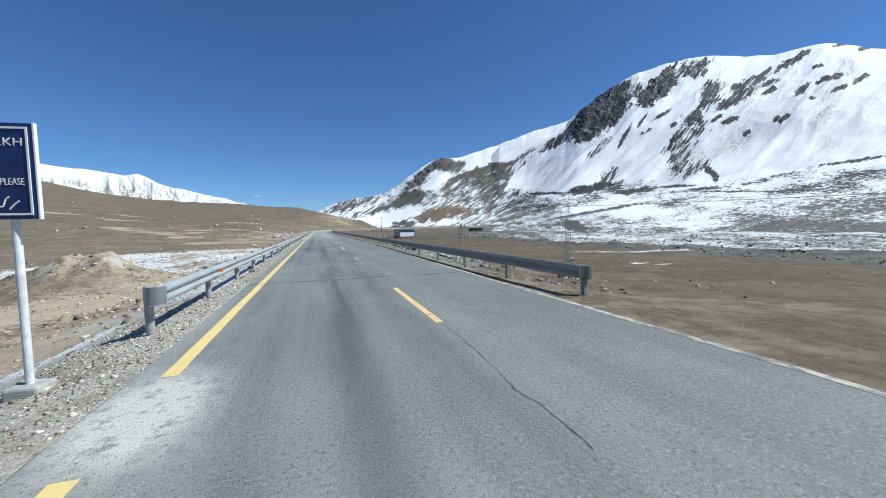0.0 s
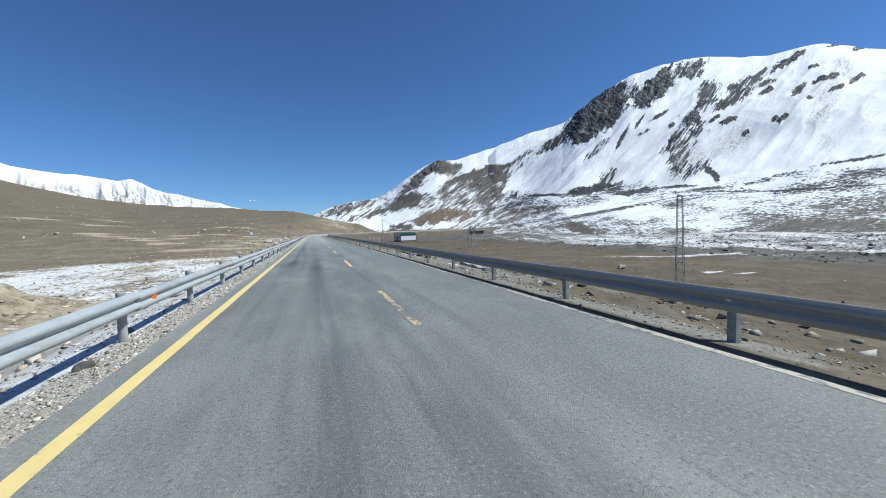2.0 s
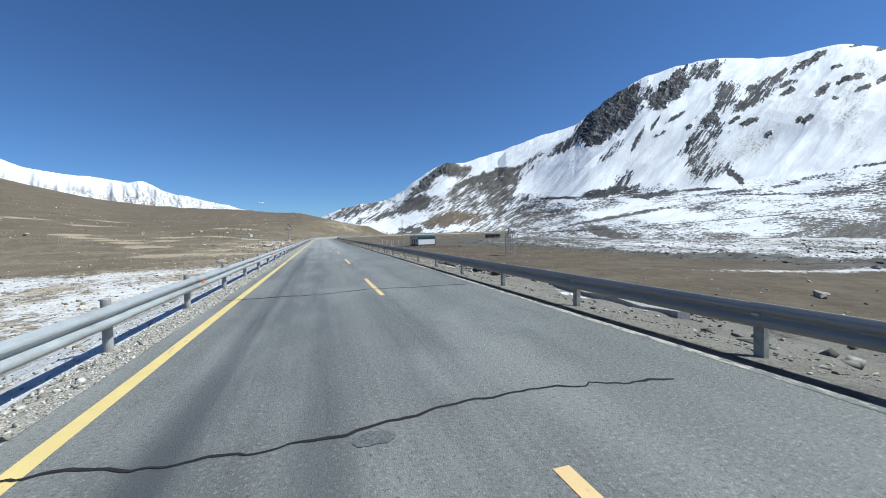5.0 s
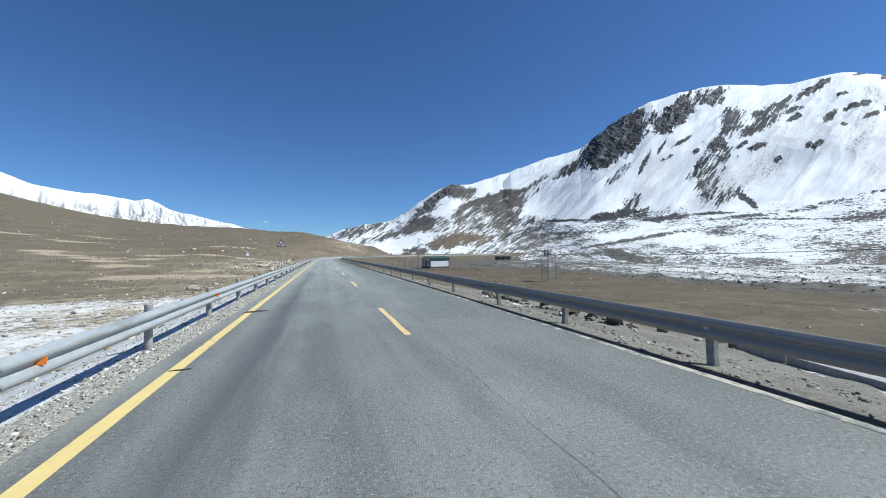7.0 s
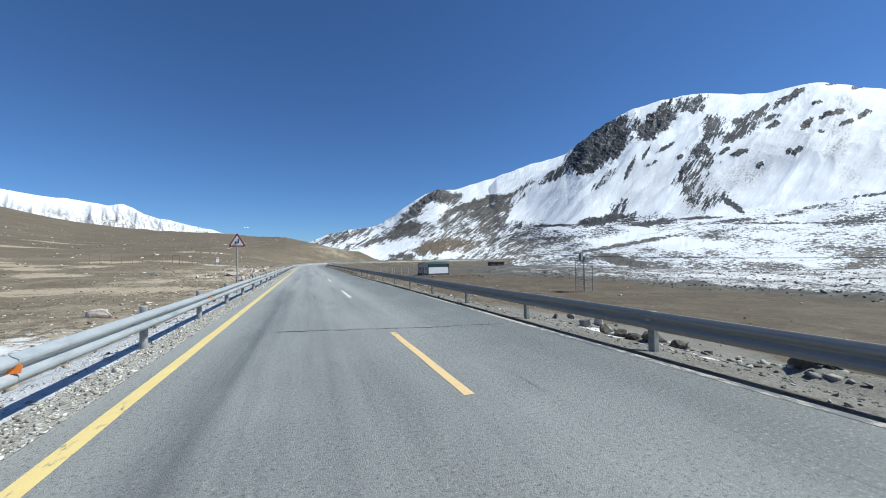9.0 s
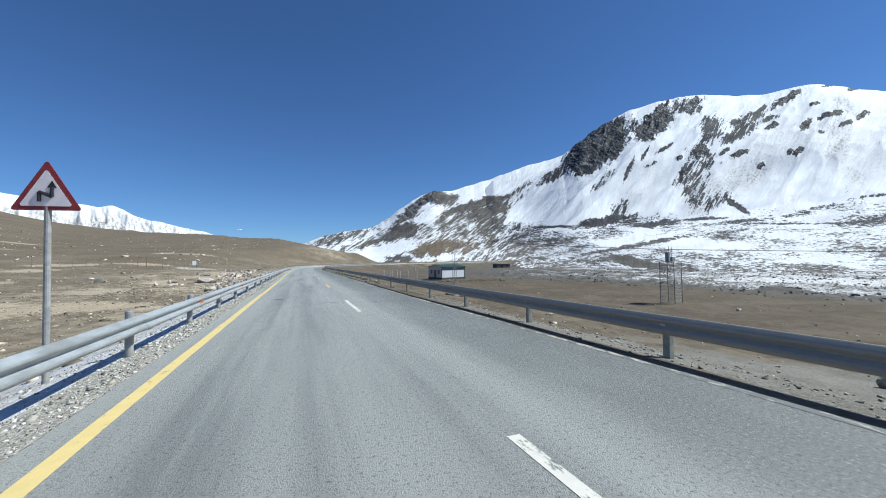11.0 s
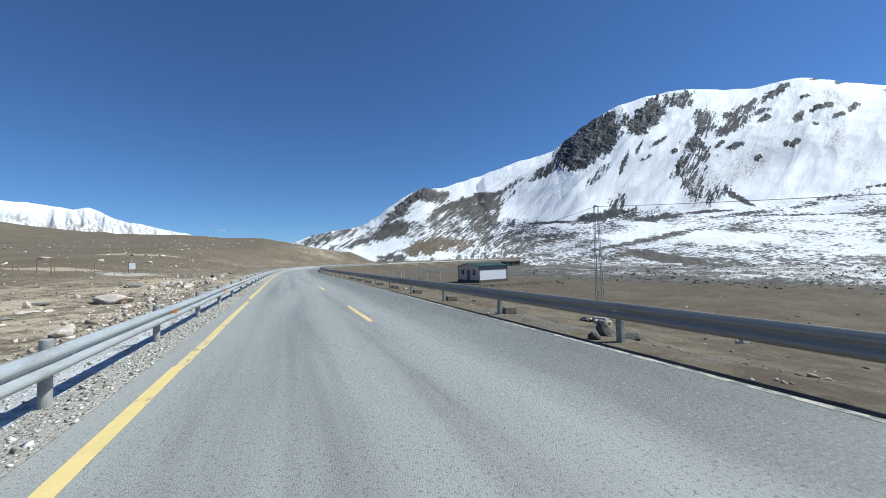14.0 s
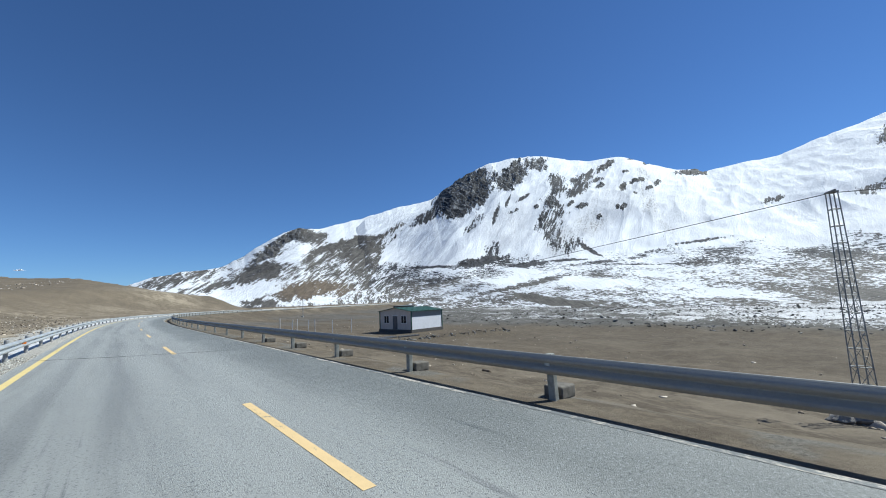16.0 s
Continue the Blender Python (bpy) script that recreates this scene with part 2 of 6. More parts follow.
def make_mountain(name, dark, brown, blur=0.05):
    """Snow broken by rock: streaks run down the slope on the heights, ledges run level on the bench."""
    k = Mat(name, rough=0.8, spec=0.2)
    rock, soft, tan, level = k.attr("rock"), k.attr("soft"), k.attr("tan"), k.attr("level")
    bearing, height = k.attr("bearing"), k.attr("height")

    def flat(u, v):
        n = k.t.nodes.new("ShaderNodeCombineXYZ")
        k.link(u, n.inputs[0])
        k.link(v, n.inputs[1])
        return n.outputs[0]

    def centred(*a, **b):
        return k.math("SUBTRACT", k.noise(*a, **b), 0.5)

    def times(v, f):
        return k.math("MULTIPLY", v, f)

    def total(*v):
        out = v[0]
        for w in v[1:]:
            out = k.math("ADD", out, w)
        return out

    slope, plan = flat(k.attr("across"), k.attr("along")), flat(bearing, height)
    tilted = flat(bearing, k.math("SUBTRACT", height, times(bearing, 0.05)))
    gully = centred(1.5, 6, 0.62, stretch=(1, 0.24, 1), distort=0.5, co=slope)
    flute = centred(4.6, 5, 0.64, stretch=(1, 0.15, 1), distort=0.7, co=slope)
    ledge = centred(2.0, 7, 0.68, stretch=(1, 5.0, 1), distort=0.5, co=tilted)
    shelf = centred(0.35, 5, 0.6, stretch=(1, 5.0, 1), distort=0.3, co=tilted)
    grain = centred(5.0, 8, 0.70, co=plan)
    hair = centred(11.0, 5, 0.66, stretch=(1, 0.12, 1), distort=0.8, co=slope)
    steep = total(times(gully, 1.7), times(times(hair, 1.7), k.attr("striped")), times(flute, k.math("ADD", 1.9, times(k.attr("striped"), 0.2))), times(grain, 1.5))
    bench = total(times(ledge, 2.1), times(shelf, 1.0), times(grain, 1.2))
    lines = k.math("ADD", times(steep, k.math("SUBTRACT", 1.0, level)), times(bench, level))
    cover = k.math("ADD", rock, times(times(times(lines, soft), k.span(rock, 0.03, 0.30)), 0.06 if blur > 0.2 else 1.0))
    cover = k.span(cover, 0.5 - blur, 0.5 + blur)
    # threads of snow along the crags' ledges
    joints = k.math("ABSOLUTE", centred(1.7, 6, 0.62, stretch=(0.5, 1.5, 1), distort=0.9, co=slope))
    thread = times(k.span(joints, 0.014, 0.002), k.span(soft, 0.9, 0.78))
    cover = times(cover, k.math("SUBTRACT", 1.0, times(thread, 0.6)))
    f = k.span(k.math("ADD", times(grain, 0.6), times(centred(2.4, 7, 0.7, stretch=(1, 0.45, 1), distort=0.8, co=slope), 0.8)), -0.13, 0.15)
    bare = k.span(soft, 0.95, 0.78)
    stone = k.mix(f, tuple(v * 0.42 for v in dark), k.mix(bare, tuple(v * 2.6 for v in dark), tuple(v * 1.05 for v in dark)))
    earth = k.mix(f, tuple(v * 0.62 for v in brown), tuple(v * 1.45 for v in brown))
    stone = k.mix(tan, stone, earth)
    stone = k.mix(k.span(tan, 0.80, 1.0), stone, k.mix(f, (0.098, 0.074, 0.050), (0.18, 0.140, 0.098)))
    stone = k.mix(times(k.noise(1.2, 6, 0.7, co=plan, lo=0.45, hi=0.7), k.math("SUBTRACT", 0.35, times(bare, 0.25))), stone, (0.16, 0.142, 0.125))
    # Snow greyer in gullies and flutes, their shade kept in the colour.
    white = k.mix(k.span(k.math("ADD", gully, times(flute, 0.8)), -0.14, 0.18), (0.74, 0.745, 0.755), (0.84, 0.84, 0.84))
    # Bench snow toned down in colour, as it faces the sun.
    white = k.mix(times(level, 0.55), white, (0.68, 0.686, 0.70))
    # a grey breath of stones through thin snow
    fleck = k.span(k.math("ADD", times(grain, 1.0), times(flute, 0.8)), -0.01, 0.12)
    white = k.mix(times(k.math("ADD", 0.22, times(fleck, 0.6)), k.attr("veil")), white, (0.20, 0.185, 0.17))
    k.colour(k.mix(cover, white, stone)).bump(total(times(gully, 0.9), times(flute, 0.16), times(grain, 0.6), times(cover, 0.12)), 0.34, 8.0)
    return k.m


def make_stone(name, a, b, scale=6.0):
    k = Mat(name, rough=0.9, spec=0.25)
    c = k.mix(k.noise(scale, 6, 0.7, lo=0.3, hi=0.7), a, b)
    c = k.mix(k.math("MULTIPLY", k.noise(scale * 4, 5, 0.7, lo=0.55, hi=0.75), 0.5), c, tuple(v * 0.4 for v in a))
    k.colour(c).bump(k.noise(scale * 3, 8, 0.75), 0.7, 0.03)
    return k.m


def make_pebbles(name, low, mid, high):
    k = Mat(name, rough=0.9, spec=0.25)
    r = k.island()
    c = k.mix(k.span(r, 0.0, 0.45), low, mid)
    c = k.mix(k.span(r, 0.45, 0.9), c, high)
    c = k.mix(k.math("MULTIPLY", k.noise(30, 4, 0.7, lo=0.4, hi=0.7), 0.4), c, (0.20, 0.17, 0.13))
    k.colour(c).bump(k.noise(40, 5, 0.7), 0.5, 0.01)
    return k.m


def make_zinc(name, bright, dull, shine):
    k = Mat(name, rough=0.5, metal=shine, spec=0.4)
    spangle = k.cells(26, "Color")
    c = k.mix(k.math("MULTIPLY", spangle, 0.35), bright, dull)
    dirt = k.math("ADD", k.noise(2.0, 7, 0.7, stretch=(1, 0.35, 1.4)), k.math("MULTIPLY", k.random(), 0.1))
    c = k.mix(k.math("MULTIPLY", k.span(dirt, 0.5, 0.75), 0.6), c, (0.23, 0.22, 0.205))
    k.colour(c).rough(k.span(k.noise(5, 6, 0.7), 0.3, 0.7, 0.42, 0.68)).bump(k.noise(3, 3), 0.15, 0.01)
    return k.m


def plain(name, a, rough=0.6, metal=0.0, scale=8.0, var=0.18, dirt=0.25):
    k = Mat(name, rough=rough, metal=metal)
    c = k.mix(k.noise(scale, 5, 0.65, lo=0.3, hi=0.7), tuple(v * (1 - var) for v in a), tuple(min(1, v * (1 + var)) for v in a))
    c = k.mix(k.math("MULTIPLY", k.noise(scale * 0.3, 6, 0.7, lo=0.5, hi=0.78), dirt), c, (0.22, 0.19, 0.15))
    k.colour(c).bump(k.noise(scale * 5, 4), 0.2, 0.004)
    return k.m


ASPHALT = make_asphalt()
YELLOW = make_paint("worn_yellow_paint", (0.73, 0.565, 0.235), 0.02)
CREAM = make_paint("worn_cream_paint", (0.50, 0.45, 0.37), 0.19)
SCRAPED = make_paint("scraped_yellow_paint", (0.70, 0.56, 0.26), 0.075)
BROWNDASH = make_paint("scraped_ochre_paint", (0.60, 0.44, 0.22), 0.20)
DASHED = make_paint("faded_yellow_paint", (0.74, 0.53, 0.26), 0.07)
PALEDASH = make_paint("faded_white_paint", (0.70, 0.66, 0.58), 0.09)
TAR = plain("bitumen_sealant", (0.015, 0.015, 0.016), 0.95, scale=20, dirt=0.1)
GROUND = make_ground()
MASSIF = make_mountain("snow_and_dark_rock", (0.029, 0.029, 0.031), (0.124, 0.111, 0.092))
# Pale and blurred: the grey also paints the range's soft shading.
RANGE = make_mountain("snow_grey_rock_and_shade", (0.46, 0.445, 0.435), (0.48, 0.45, 0.41), 0.34)
PEBBLE = make_pebbles("mixed_pebbles", (0.24, 0.22, 0.18), (0.47, 0.44, 0.375), (0.70, 0.68, 0.62))
RUBBLE = make_pebbles("pale_rubble", (0.22, 0.175, 0.13), (0.44, 0.37, 0.30), (0.70, 0.63, 0.55))
FIELDSTONE = make_pebbles("tan_field_stones", (0.16, 0.125, 0.09), (0.33, 0.27, 0.20), (0.62, 0.54, 0.44))
BANKSTONE = make_pebbles("grey_bank_stones", (0.085, 0.078, 0.066), (0.20, 0.19, 0.165), (0.44, 0.42, 0.37))
BEDROCK = make_pebbles("dark_bed_rocks", (0.05, 0.048, 0.045), (0.13, 0.125, 0.115), (0.26, 0.25, 0.235))
GREY_ROCK = make_stone("grey_rock", (0.15, 0.14, 0.125), (0.32, 0.30, 0.27))
PALE_ROCK = make_stone("pale_pink_rock", (0.42, 0.345, 0.29), (0.64, 0.57, 0.50))
DARK_ROCK = make_stone("dark_rock", (0.060, 0.058, 0.052), (0.17, 0.16, 0.14))
ZINC = make_zinc("galvanised_steel", (0.47, 0.495, 0.50), (0.37, 0.39, 0.40), 0.4)
# Right rail: the same steel, darkened in colour for its side away from the sun.
SHADEZINC = make_zinc("shaded_galvanised_steel", (0.32, 0.305, 0.275), (0.205, 0.197, 0.178), 0.0)
POSTGREY = plain("weathered_post", (0.34, 0.335, 0.32), 0.7, 0.2, scale=7, var=0.2, dirt=0.4)
ORANGE = plain("orange_reflector", (0.75, 0.20, 0.03), 0.35, scale=30, dirt=0.2)
POSTSTONE = plain("greenish_grey_concrete", (0.30, 0.30, 0.265), 0.9, scale=7, var=0.25, dirt=0.45)
CONCRETE = plain("grey_concrete", (0.36, 0.35, 0.33), 0.9, scale=6, dirt=0.4)
DIRTY = plain("dirty_concrete", (0.15, 0.135, 0.112), 0.95, scale=7, var=0.3, dirt=0.6)
BLUE = plain("dark_blue_enamel", (0.012, 0.030, 0.115), 0.45, scale=3, dirt=0.12)
WHITE = plain("white_paint", (0.76, 0.76, 0.75), 0.5, scale=5, var=0.06, dirt=0.12)
GREYPOLE = plain("light_grey_paint", (0.62, 0.62, 0.62), 0.5, scale=6, dirt=0.25)
RED = plain("red_paint", (0.22, 0.028, 0.03), 0.5, scale=8)
PINK = plain("faded_white_face", (0.74, 0.66, 0.66), 0.5, scale=6, var=0.06, dirt=0.1)
BLACK = plain("black_paint", (0.02, 0.02, 0.02), 0.6, scale=10, dirt=0.05)
RUSTY = plain("rusty_pole", (0.24, 0.16, 0.11), 0.7, scale=9, var=0.3)
STEEL = plain("dull_steel", (0.20, 0.21, 0.22), 0.55, 0.4, scale=10)
POLESTEEL = plain("weathered_galvanised_steel", (0.27, 0.275, 0.27), 0.6, 0.2, scale=10)
CREAMWALL = plain("cream_panel", (0.60, 0.53, 0.455), 0.6, scale=2, var=0.06, dirt=0.2)
WHITEPANEL = plain("white_panel", (0.80, 0.80, 0.81), 0.5, scale=2, var=0.04, dirt=0.08)
# Grey of box and shed roof; on the hut it stands for eave shade.
GREYPANEL = plain("grey_panel_and_eave_shade", (0.21, 0.235, 0.24), 0.55, scale=2, var=0.08, dirt=0.1)
GREEN = plain("dark_green_sheet", (0.030, 0.085, 0.062), 0.5, scale=2, dirt=0.15)
DOORGREY = plain("dark_grey_door", (0.10, 0.10, 0.105), 0.5, scale=4)
GLASS = plain("dark_window_glass", (0.03, 0.035, 0.04), 0.08, scale=1, dirt=0.0)
PLINTH = plain("dark_plinth", (0.10, 0.09, 0.08), 0.9, scale=4)
CLOUD = plain("cloud_white", (0.85, 0.85, 0.86), 1.0, scale=0.01, var=0.02, dirt=0.0)


# ---------------------------------------------------------------- mesh helpers
def part(name, bm, material, parent=None, label=""):
    me = bpy.data.meshes.new(name)
    bm.to_mesh(me)
    bm.free()
    me.materials.append(material)
    ob = new(name, me)
    ob.parent = parent
    if label:
        ob["label"] = label
    return ob


def smooth(ob, on=True):
    ob.data.polygons.foreach_set("use_smooth", [on] * len(ob.data.polygons))
    return ob


def thing(name, m, label, category, group="", kind=""):
    ob = new(name)
    ob.matrix_world = m
    ob.empty_display_size = 0.2
    return tagged(ob, label, category, group, kind)


def box(size, at=(0, 0, 0), bevel=0.0, turn=None, bm=None):
    """A box of that size, centred at the place."""
    own = bmesh.new()
    bmesh.ops.create_cube(own, size=1, matrix=Matrix.Diagonal((*size, 1)))
    if bevel:
        bmesh.ops.bevel(own, geom=own.edges[:], offset=bevel, segments=2, affect="EDGES", profile=0.5)
    own.transform(Matrix.Translation(at) @ (turn or Matrix()))
    return own if bm is None else join(bm, own)


def join(bm, other):
    me = bpy.data.meshes.new("joined")
    other.to_mesh(me)
    other.free()
    bm.from_mesh(me)
    bpy.data.meshes.remove(me)
    return bm


def rod(a, b, r, sides=8, r2=None, bm=None, bevel=0.0):
    """A round bar from a to b."""
    a, b = Vector(a), Vector(b)
    own = bmesh.new()
    m = Matrix.Translation((a + b) / 2) @ (b - a).to_track_quat("Z", "Y").to_matrix().to_4x4()
    bmesh.ops.create_cone(own, cap_ends=True, segments=sides, radius1=r, radius2=r if r2 is None else r2, depth=(b - a).length, matrix=m)
    if bevel:
        caps = [e for f in own.faces if len(f.verts) > 4 for e in f.edges]
        bmesh.ops.bevel(own, geom=caps, offset=bevel, segments=2, affect="EDGES", profile=0.5)
    return own if bm is None else join(bm, own)


def slab(points, depth):
    """A flat plate with this outline in x and z, of that depth along y, its front at y = 0."""
    own = bmesh.new()
    front = [own.verts.new((x, 0, z)) for x, z in points]
    back = [own.verts.new((x, depth, z)) for x, z in points]
    own.faces.new(front)
    own.faces.new(back[::-1])
    n = len(points)
    for i in range(n):
        own.faces.new((front[(i + 1) % n], front[i], back[i], back[(i + 1) % n]))
    bmesh.ops.recalc_face_normals(own, faces=own.faces[:])
    return own


def grid_mesh(name, P, material, attrs=(), flip=False):
    """A sheet from an array of places [i, j, 3], with named values a corner."""
    ni, nj = P.shape[:2]
    me = bpy.data.meshes.new(name)
    idx = np.arange(ni * nj).reshape(ni, nj)
    q = np.stack([idx[:-1, :-1], idx[1:, :-1], idx[1:, 1:], idx[:-1, 1:]], -1).reshape(-1, 4)
    if flip:
        q = q[:, ::-1]
    me.vertices.add(ni * nj)
    me.vertices.foreach_set("co", P.reshape(-1).astype(np.float32))
    me.loops.add(q.size)
    me.loops.foreach_set("vertex_index", np.ascontiguousarray(q).reshape(-1).astype(np.int32))
    me.polygons.add(len(q))
    me.polygons.foreach_set("loop_start", np.arange(0, q.size, 4, dtype=np.int32))
    me.polygons.foreach_set("use_smooth", np.ones(len(q), dtype=bool))
    me.update(calc_edges=True)
    for key, values in attrs:
        a = me.attributes.new(key, "FLOAT", "POINT")
        a.data.foreach_set("value", values.reshape(-1).astype(np.float32))
    me.materials.append(material)
    me.validate()
    return new(name, me)


# ---------------------------------------------------------------- the road's line
STEP = 2.0
LINE = []
px, py, heading, run = 0.0, -40.0, 0.0, -40.0
while run < 470:
    LINE.append((px, py, heading, run))
    bend = np.interp(run, [0, 140, 205, 270, 330, 400], [0, 0, 1 / 420, 1 / 150, 1 / 130, 0])
    heading += bend * STEP
    px += math.sin(heading) * STEP
    py += math.cos(heading) * STEP
    run += STEP
LINE = np.array(LINE)


def on_road(s, d, z=0.0):
    """The place at s metres along the road and d metres to the right of its dashes."""
    x, y, h = (np.interp(s, LINE[:, 3], LINE[:, k]) for k in range(3))
    return np.stack(np.broadcast_arrays(x + d * np.cos(h), y - d * np.sin(h), z), -1)


def road_place(x, y):
    """For each place its distance to the right of the dashes, and the way along the road."""
    d = np.array(x, float)
    s = np.array(y, float)
    far = y > 138
    fx, fy = x[far], y[far]
    best = np.full(fx.shape, 1e18)
    bd, bs = np.zeros(fx.shape), np.zeros(fx.shape)
    for lx, ly, h, run_ in LINE[LINE[:, 3] > 130][::2]:
        ux, uy = fx - lx, fy - ly
        q = ux * ux + uy * uy
        m = q < best
        best = np.where(m, q, best)
        side = ux * math.cos(h) - uy * math.sin(h)
        along = ux * math.sin(h) + uy * math.cos(h)
        reach = np.sqrt(q)
        bd = np.where(m, np.where(np.abs(along) > 6, np.sign(side) * reach, side), bd)
        bs = np.where(m, run_ + along, bs)
    d[far], s[far] = bd, bs
    return d, s


# ---------------------------------------------------------------- the lie of the land
HUB = (-1.57, 45.5, 1.5)      # the middle of the valley, from which the heights round about are given in degrees
HILL_AZ = [-120, -75, -50, -31.6, -27.7, -23.2, -19.1, -15.7, -10.7, -6.7, -2.4, 0.2, 3.7, 7.5, 11]
HILL_UP = [2.0, 6.5, 7.0, 6.2, 5.3, 4.3, 3.85, 3.68, 3.43, 3.11, 2.84, 2.21, 1.32, 0.55, -1.0]
HILL_FAR = [800, 900, 1000, 1000, 950, 900, 850, 800, 700, 620, 520, 450, 380, 320, 300]
SNOWDRIFTS = [(14.0, 54.3, 0.5, 0.4), (13.3, 51.4, 0.9, 1.2), (12.3, 51.2, 0.4, 0.4), (16.4, 53.4, 0.7, 0.4), (14.6, 47.0, 1.2, 0.6), (12.9, 78.2, 1.0, 0.9),
              (11.9, 73.4, 0.8, 0.9), (11.8, 76.0, 0.7, 0.8), (11.9, 71.2, 0.6, 0.8), (16.0, 81.0, 0.8, 0.3), (41.2, 43.6, 2.2, 0.5), (43.5, 41.4, 2.0, 0.4), (22.3, 60.1, 1.2, 0.3), (-6.7, 10.0, 0.5, 3.0), (-7.6, 6.3, 0.6, 2.2)]     # place and half width of the last snow

SOIL_HEAPS = [(14.5, 33.0, 1.5, 2.2, 0.6), (12.6, 29.0, 1.2, 1.8, 0.5), (16.6, 37.5, 1.6, 2.0, 0.55), (11.4, 24.0, 1.1, 1.6, 0.4), (15.6, 42.0, 1.2, 1.4, 0.4),
              (13.4, 68.0, 0.9, 2.0, 0.5), (13.5, 63.8, 0.8, 1.5, 0.4)]     # place, half widths and height of low heaps of dug earth

BARE = [(-73, 179, 7, 5), (-65, 171, 6, 5), (-57, 163, 6, 5), (-51, 155, 5, 5), (-43.5, 146, 6, 5), (-45, 163, 5, 4), (-52, 167, 3, 2), (-47, 181, 8, 4), (-35, 186, 9, 4), (-37, 238, 9, 5),
        (-48, 240, 5, 5), (-96, 239, 12, 5), (-118, 300, 14, 8), (-132, 257, 14, 6), (-10, 13, 6, 9), (-13, 24, 7, 7), (-18, 117, 6, 5), (-30, 119, 8, 5), (-16, 168, 6, 13)]     # pale trodden soil on the hill's foot: place and half widths


def land(x, y):
    """Height of the ground, with the values that its material reads."""
    d, s = road_place(x, y)
    rx, ry = x - HUB[0], y - HUB[1]
    r = np.hypot(rx, ry)
    az = np.degrees(np.arctan2(rx, ry))
    lumps = fbm(x * 0.09, y * 0.09, 3, 5) - 0.5
    small = fbm(x * 0.7, y * 0.7, 9, 4) - 0.5
    # right-hand side: a bank down to the valley floor
    right = np.interp(d, [3.0, 3.7, 4.4, 6.5, 10, 14, 18, 22, 30, 60, 150, 5000], [-0.11, -0.12, -0.22, -0.80, -1.82, -2.62, -3.25, -3.7, -4.05, -4.6, -5.2, -5.6])
    right = right - 0.08 * ramp(y, 86, 98) * ramp(-d, -4.4, -3.7)
    lane = np.interp(d, [3.0, 6, 12, 20, 35, 60, 150, 5000], [-0.03, -0.12, -0.55, -1.3, -2.9, -4.3, -5.2, -5.6])
    right = right + (lane - right) * ramp(-y, -14, -4)
    # left-hand side: a low bank, a flat, then the long brown hill
    flat = np.interp(y, [-50, 100, 140, 185, 260], [-2.1, -2.1, -1.4, -0.1, 0.8])
    left = np.interp(-d, [3.8, 5.3, 8, 12, 5000], [0, 0.09, 0.55, 1.0, 1.0]) * (flat + 0.05) - 0.05
    zr = HUB[2] + np.interp(az, HILL_AZ, HILL_FAR) * np.tan(np.radians(np.interp(az, HILL_AZ, HILL_UP)))
    R = np.interp(az, HILL_AZ, HILL_FAR)
    u = (r - 70) / (R - 70)
    hill = np.where(u < 1, (np.maximum(zr, -2) + 2.0) * np.clip(u, 0, 1) ** 1.35, np.maximum(zr + 2 - (r - R) * 0.08, -3))
    hill = hill * ramp(-d, 9, 45) * (az < 11) * ramp(-np.abs(az + 50), -75, -60)
    hill = hill * (1 + 0.10 * (fbm(x * 0.008, y * 0.008, 21, 4) - 0.5) * ramp(r, 100, 400))
    z = np.where(d > 0, right, left + hill)
    off = np.abs(d + 0.4)
    z = z + lumps * 0.9 * ramp(off, 7, 22) * np.clip(r / 160, 0.35, 1.6) + small * (0.26 + 0.22 * (d > 0)) * ramp(off, 4.6, 8)
    z = np.where((d > -3.8) & (d < 2.92), np.minimum(z, -0.10), z)
    z = z + (d > 0) * ramp(d, 58, 75) * 2.6 * (ridged(x * 0.16, y * 0.07, 45, 5) - 0.45)
    z = np.where(r > 2500, z - (r - 2500) * 0.01, z)
    # heaps: spoil beside the rail's end, the hut's terrace
    heap = np.exp(-(((x + 18.2) / 3.9) ** 2 + ((y - 35.0) / 3.3) ** 2) ** 1.05)
    z = z + 2.0 * heap * (0.8 + 1.3 * (fbm(x * 0.9, y * 0.9, 19, 4) - 0.35))
    z = z + 0.5 * np.exp(-(((x + 24.0) / 3.0) ** 2 + ((y - 37.0) / 2.0) ** 2))
    for hx, hy, ha, hb, hh in SOIL_HEAPS:
        z = z + hh * np.exp(-(((x - hx) / ha) ** 2 + ((y - hy) / hb) ** 2)) * (0.55 + 0.9 * fbm(x * 1.1, y * 1.1, 29, 4))
    terrace = ramp(x, 24.5, 26) * ramp(-x, -52, -49) * ramp(y, 171.0, 172.4) * ramp(-y, -198, -190)
    z = z * (1 - terrace) - 3.52 * terrace
    # what lies on it, with wavering rims
    wx_ = 9 * (fbm(x * 0.11, y * 0.11, 83, 4) - 0.5) * ramp(np.abs(d), 4.5, 9)
    wy_ = 22 * (fbm(x * 0.09 + 7, y * 0.09, 87, 4) - 0.5)
    dw, yw = d + wx_, y + wy_
    stony = ramp(-dw, -24, -16) * ramp(yw, 28, 44) * ramp(-yw, -100, -84) + 0.45 * ramp(-dw, -15, -9) * ramp(-yw, -44, -32)
    verge = np.where(d < 0, ramp(d, -11.5, -6.5), np.maximum(ramp(-d, -8.0, -5.0) * (0.42 + 0.58 * ramp(-y, -100, -88)), np.clip(stony, 0, 1)) * ramp(d, 3.45, 3.8))
    wide = fbm(x * 0.05, y * 0.05, 31, 4)
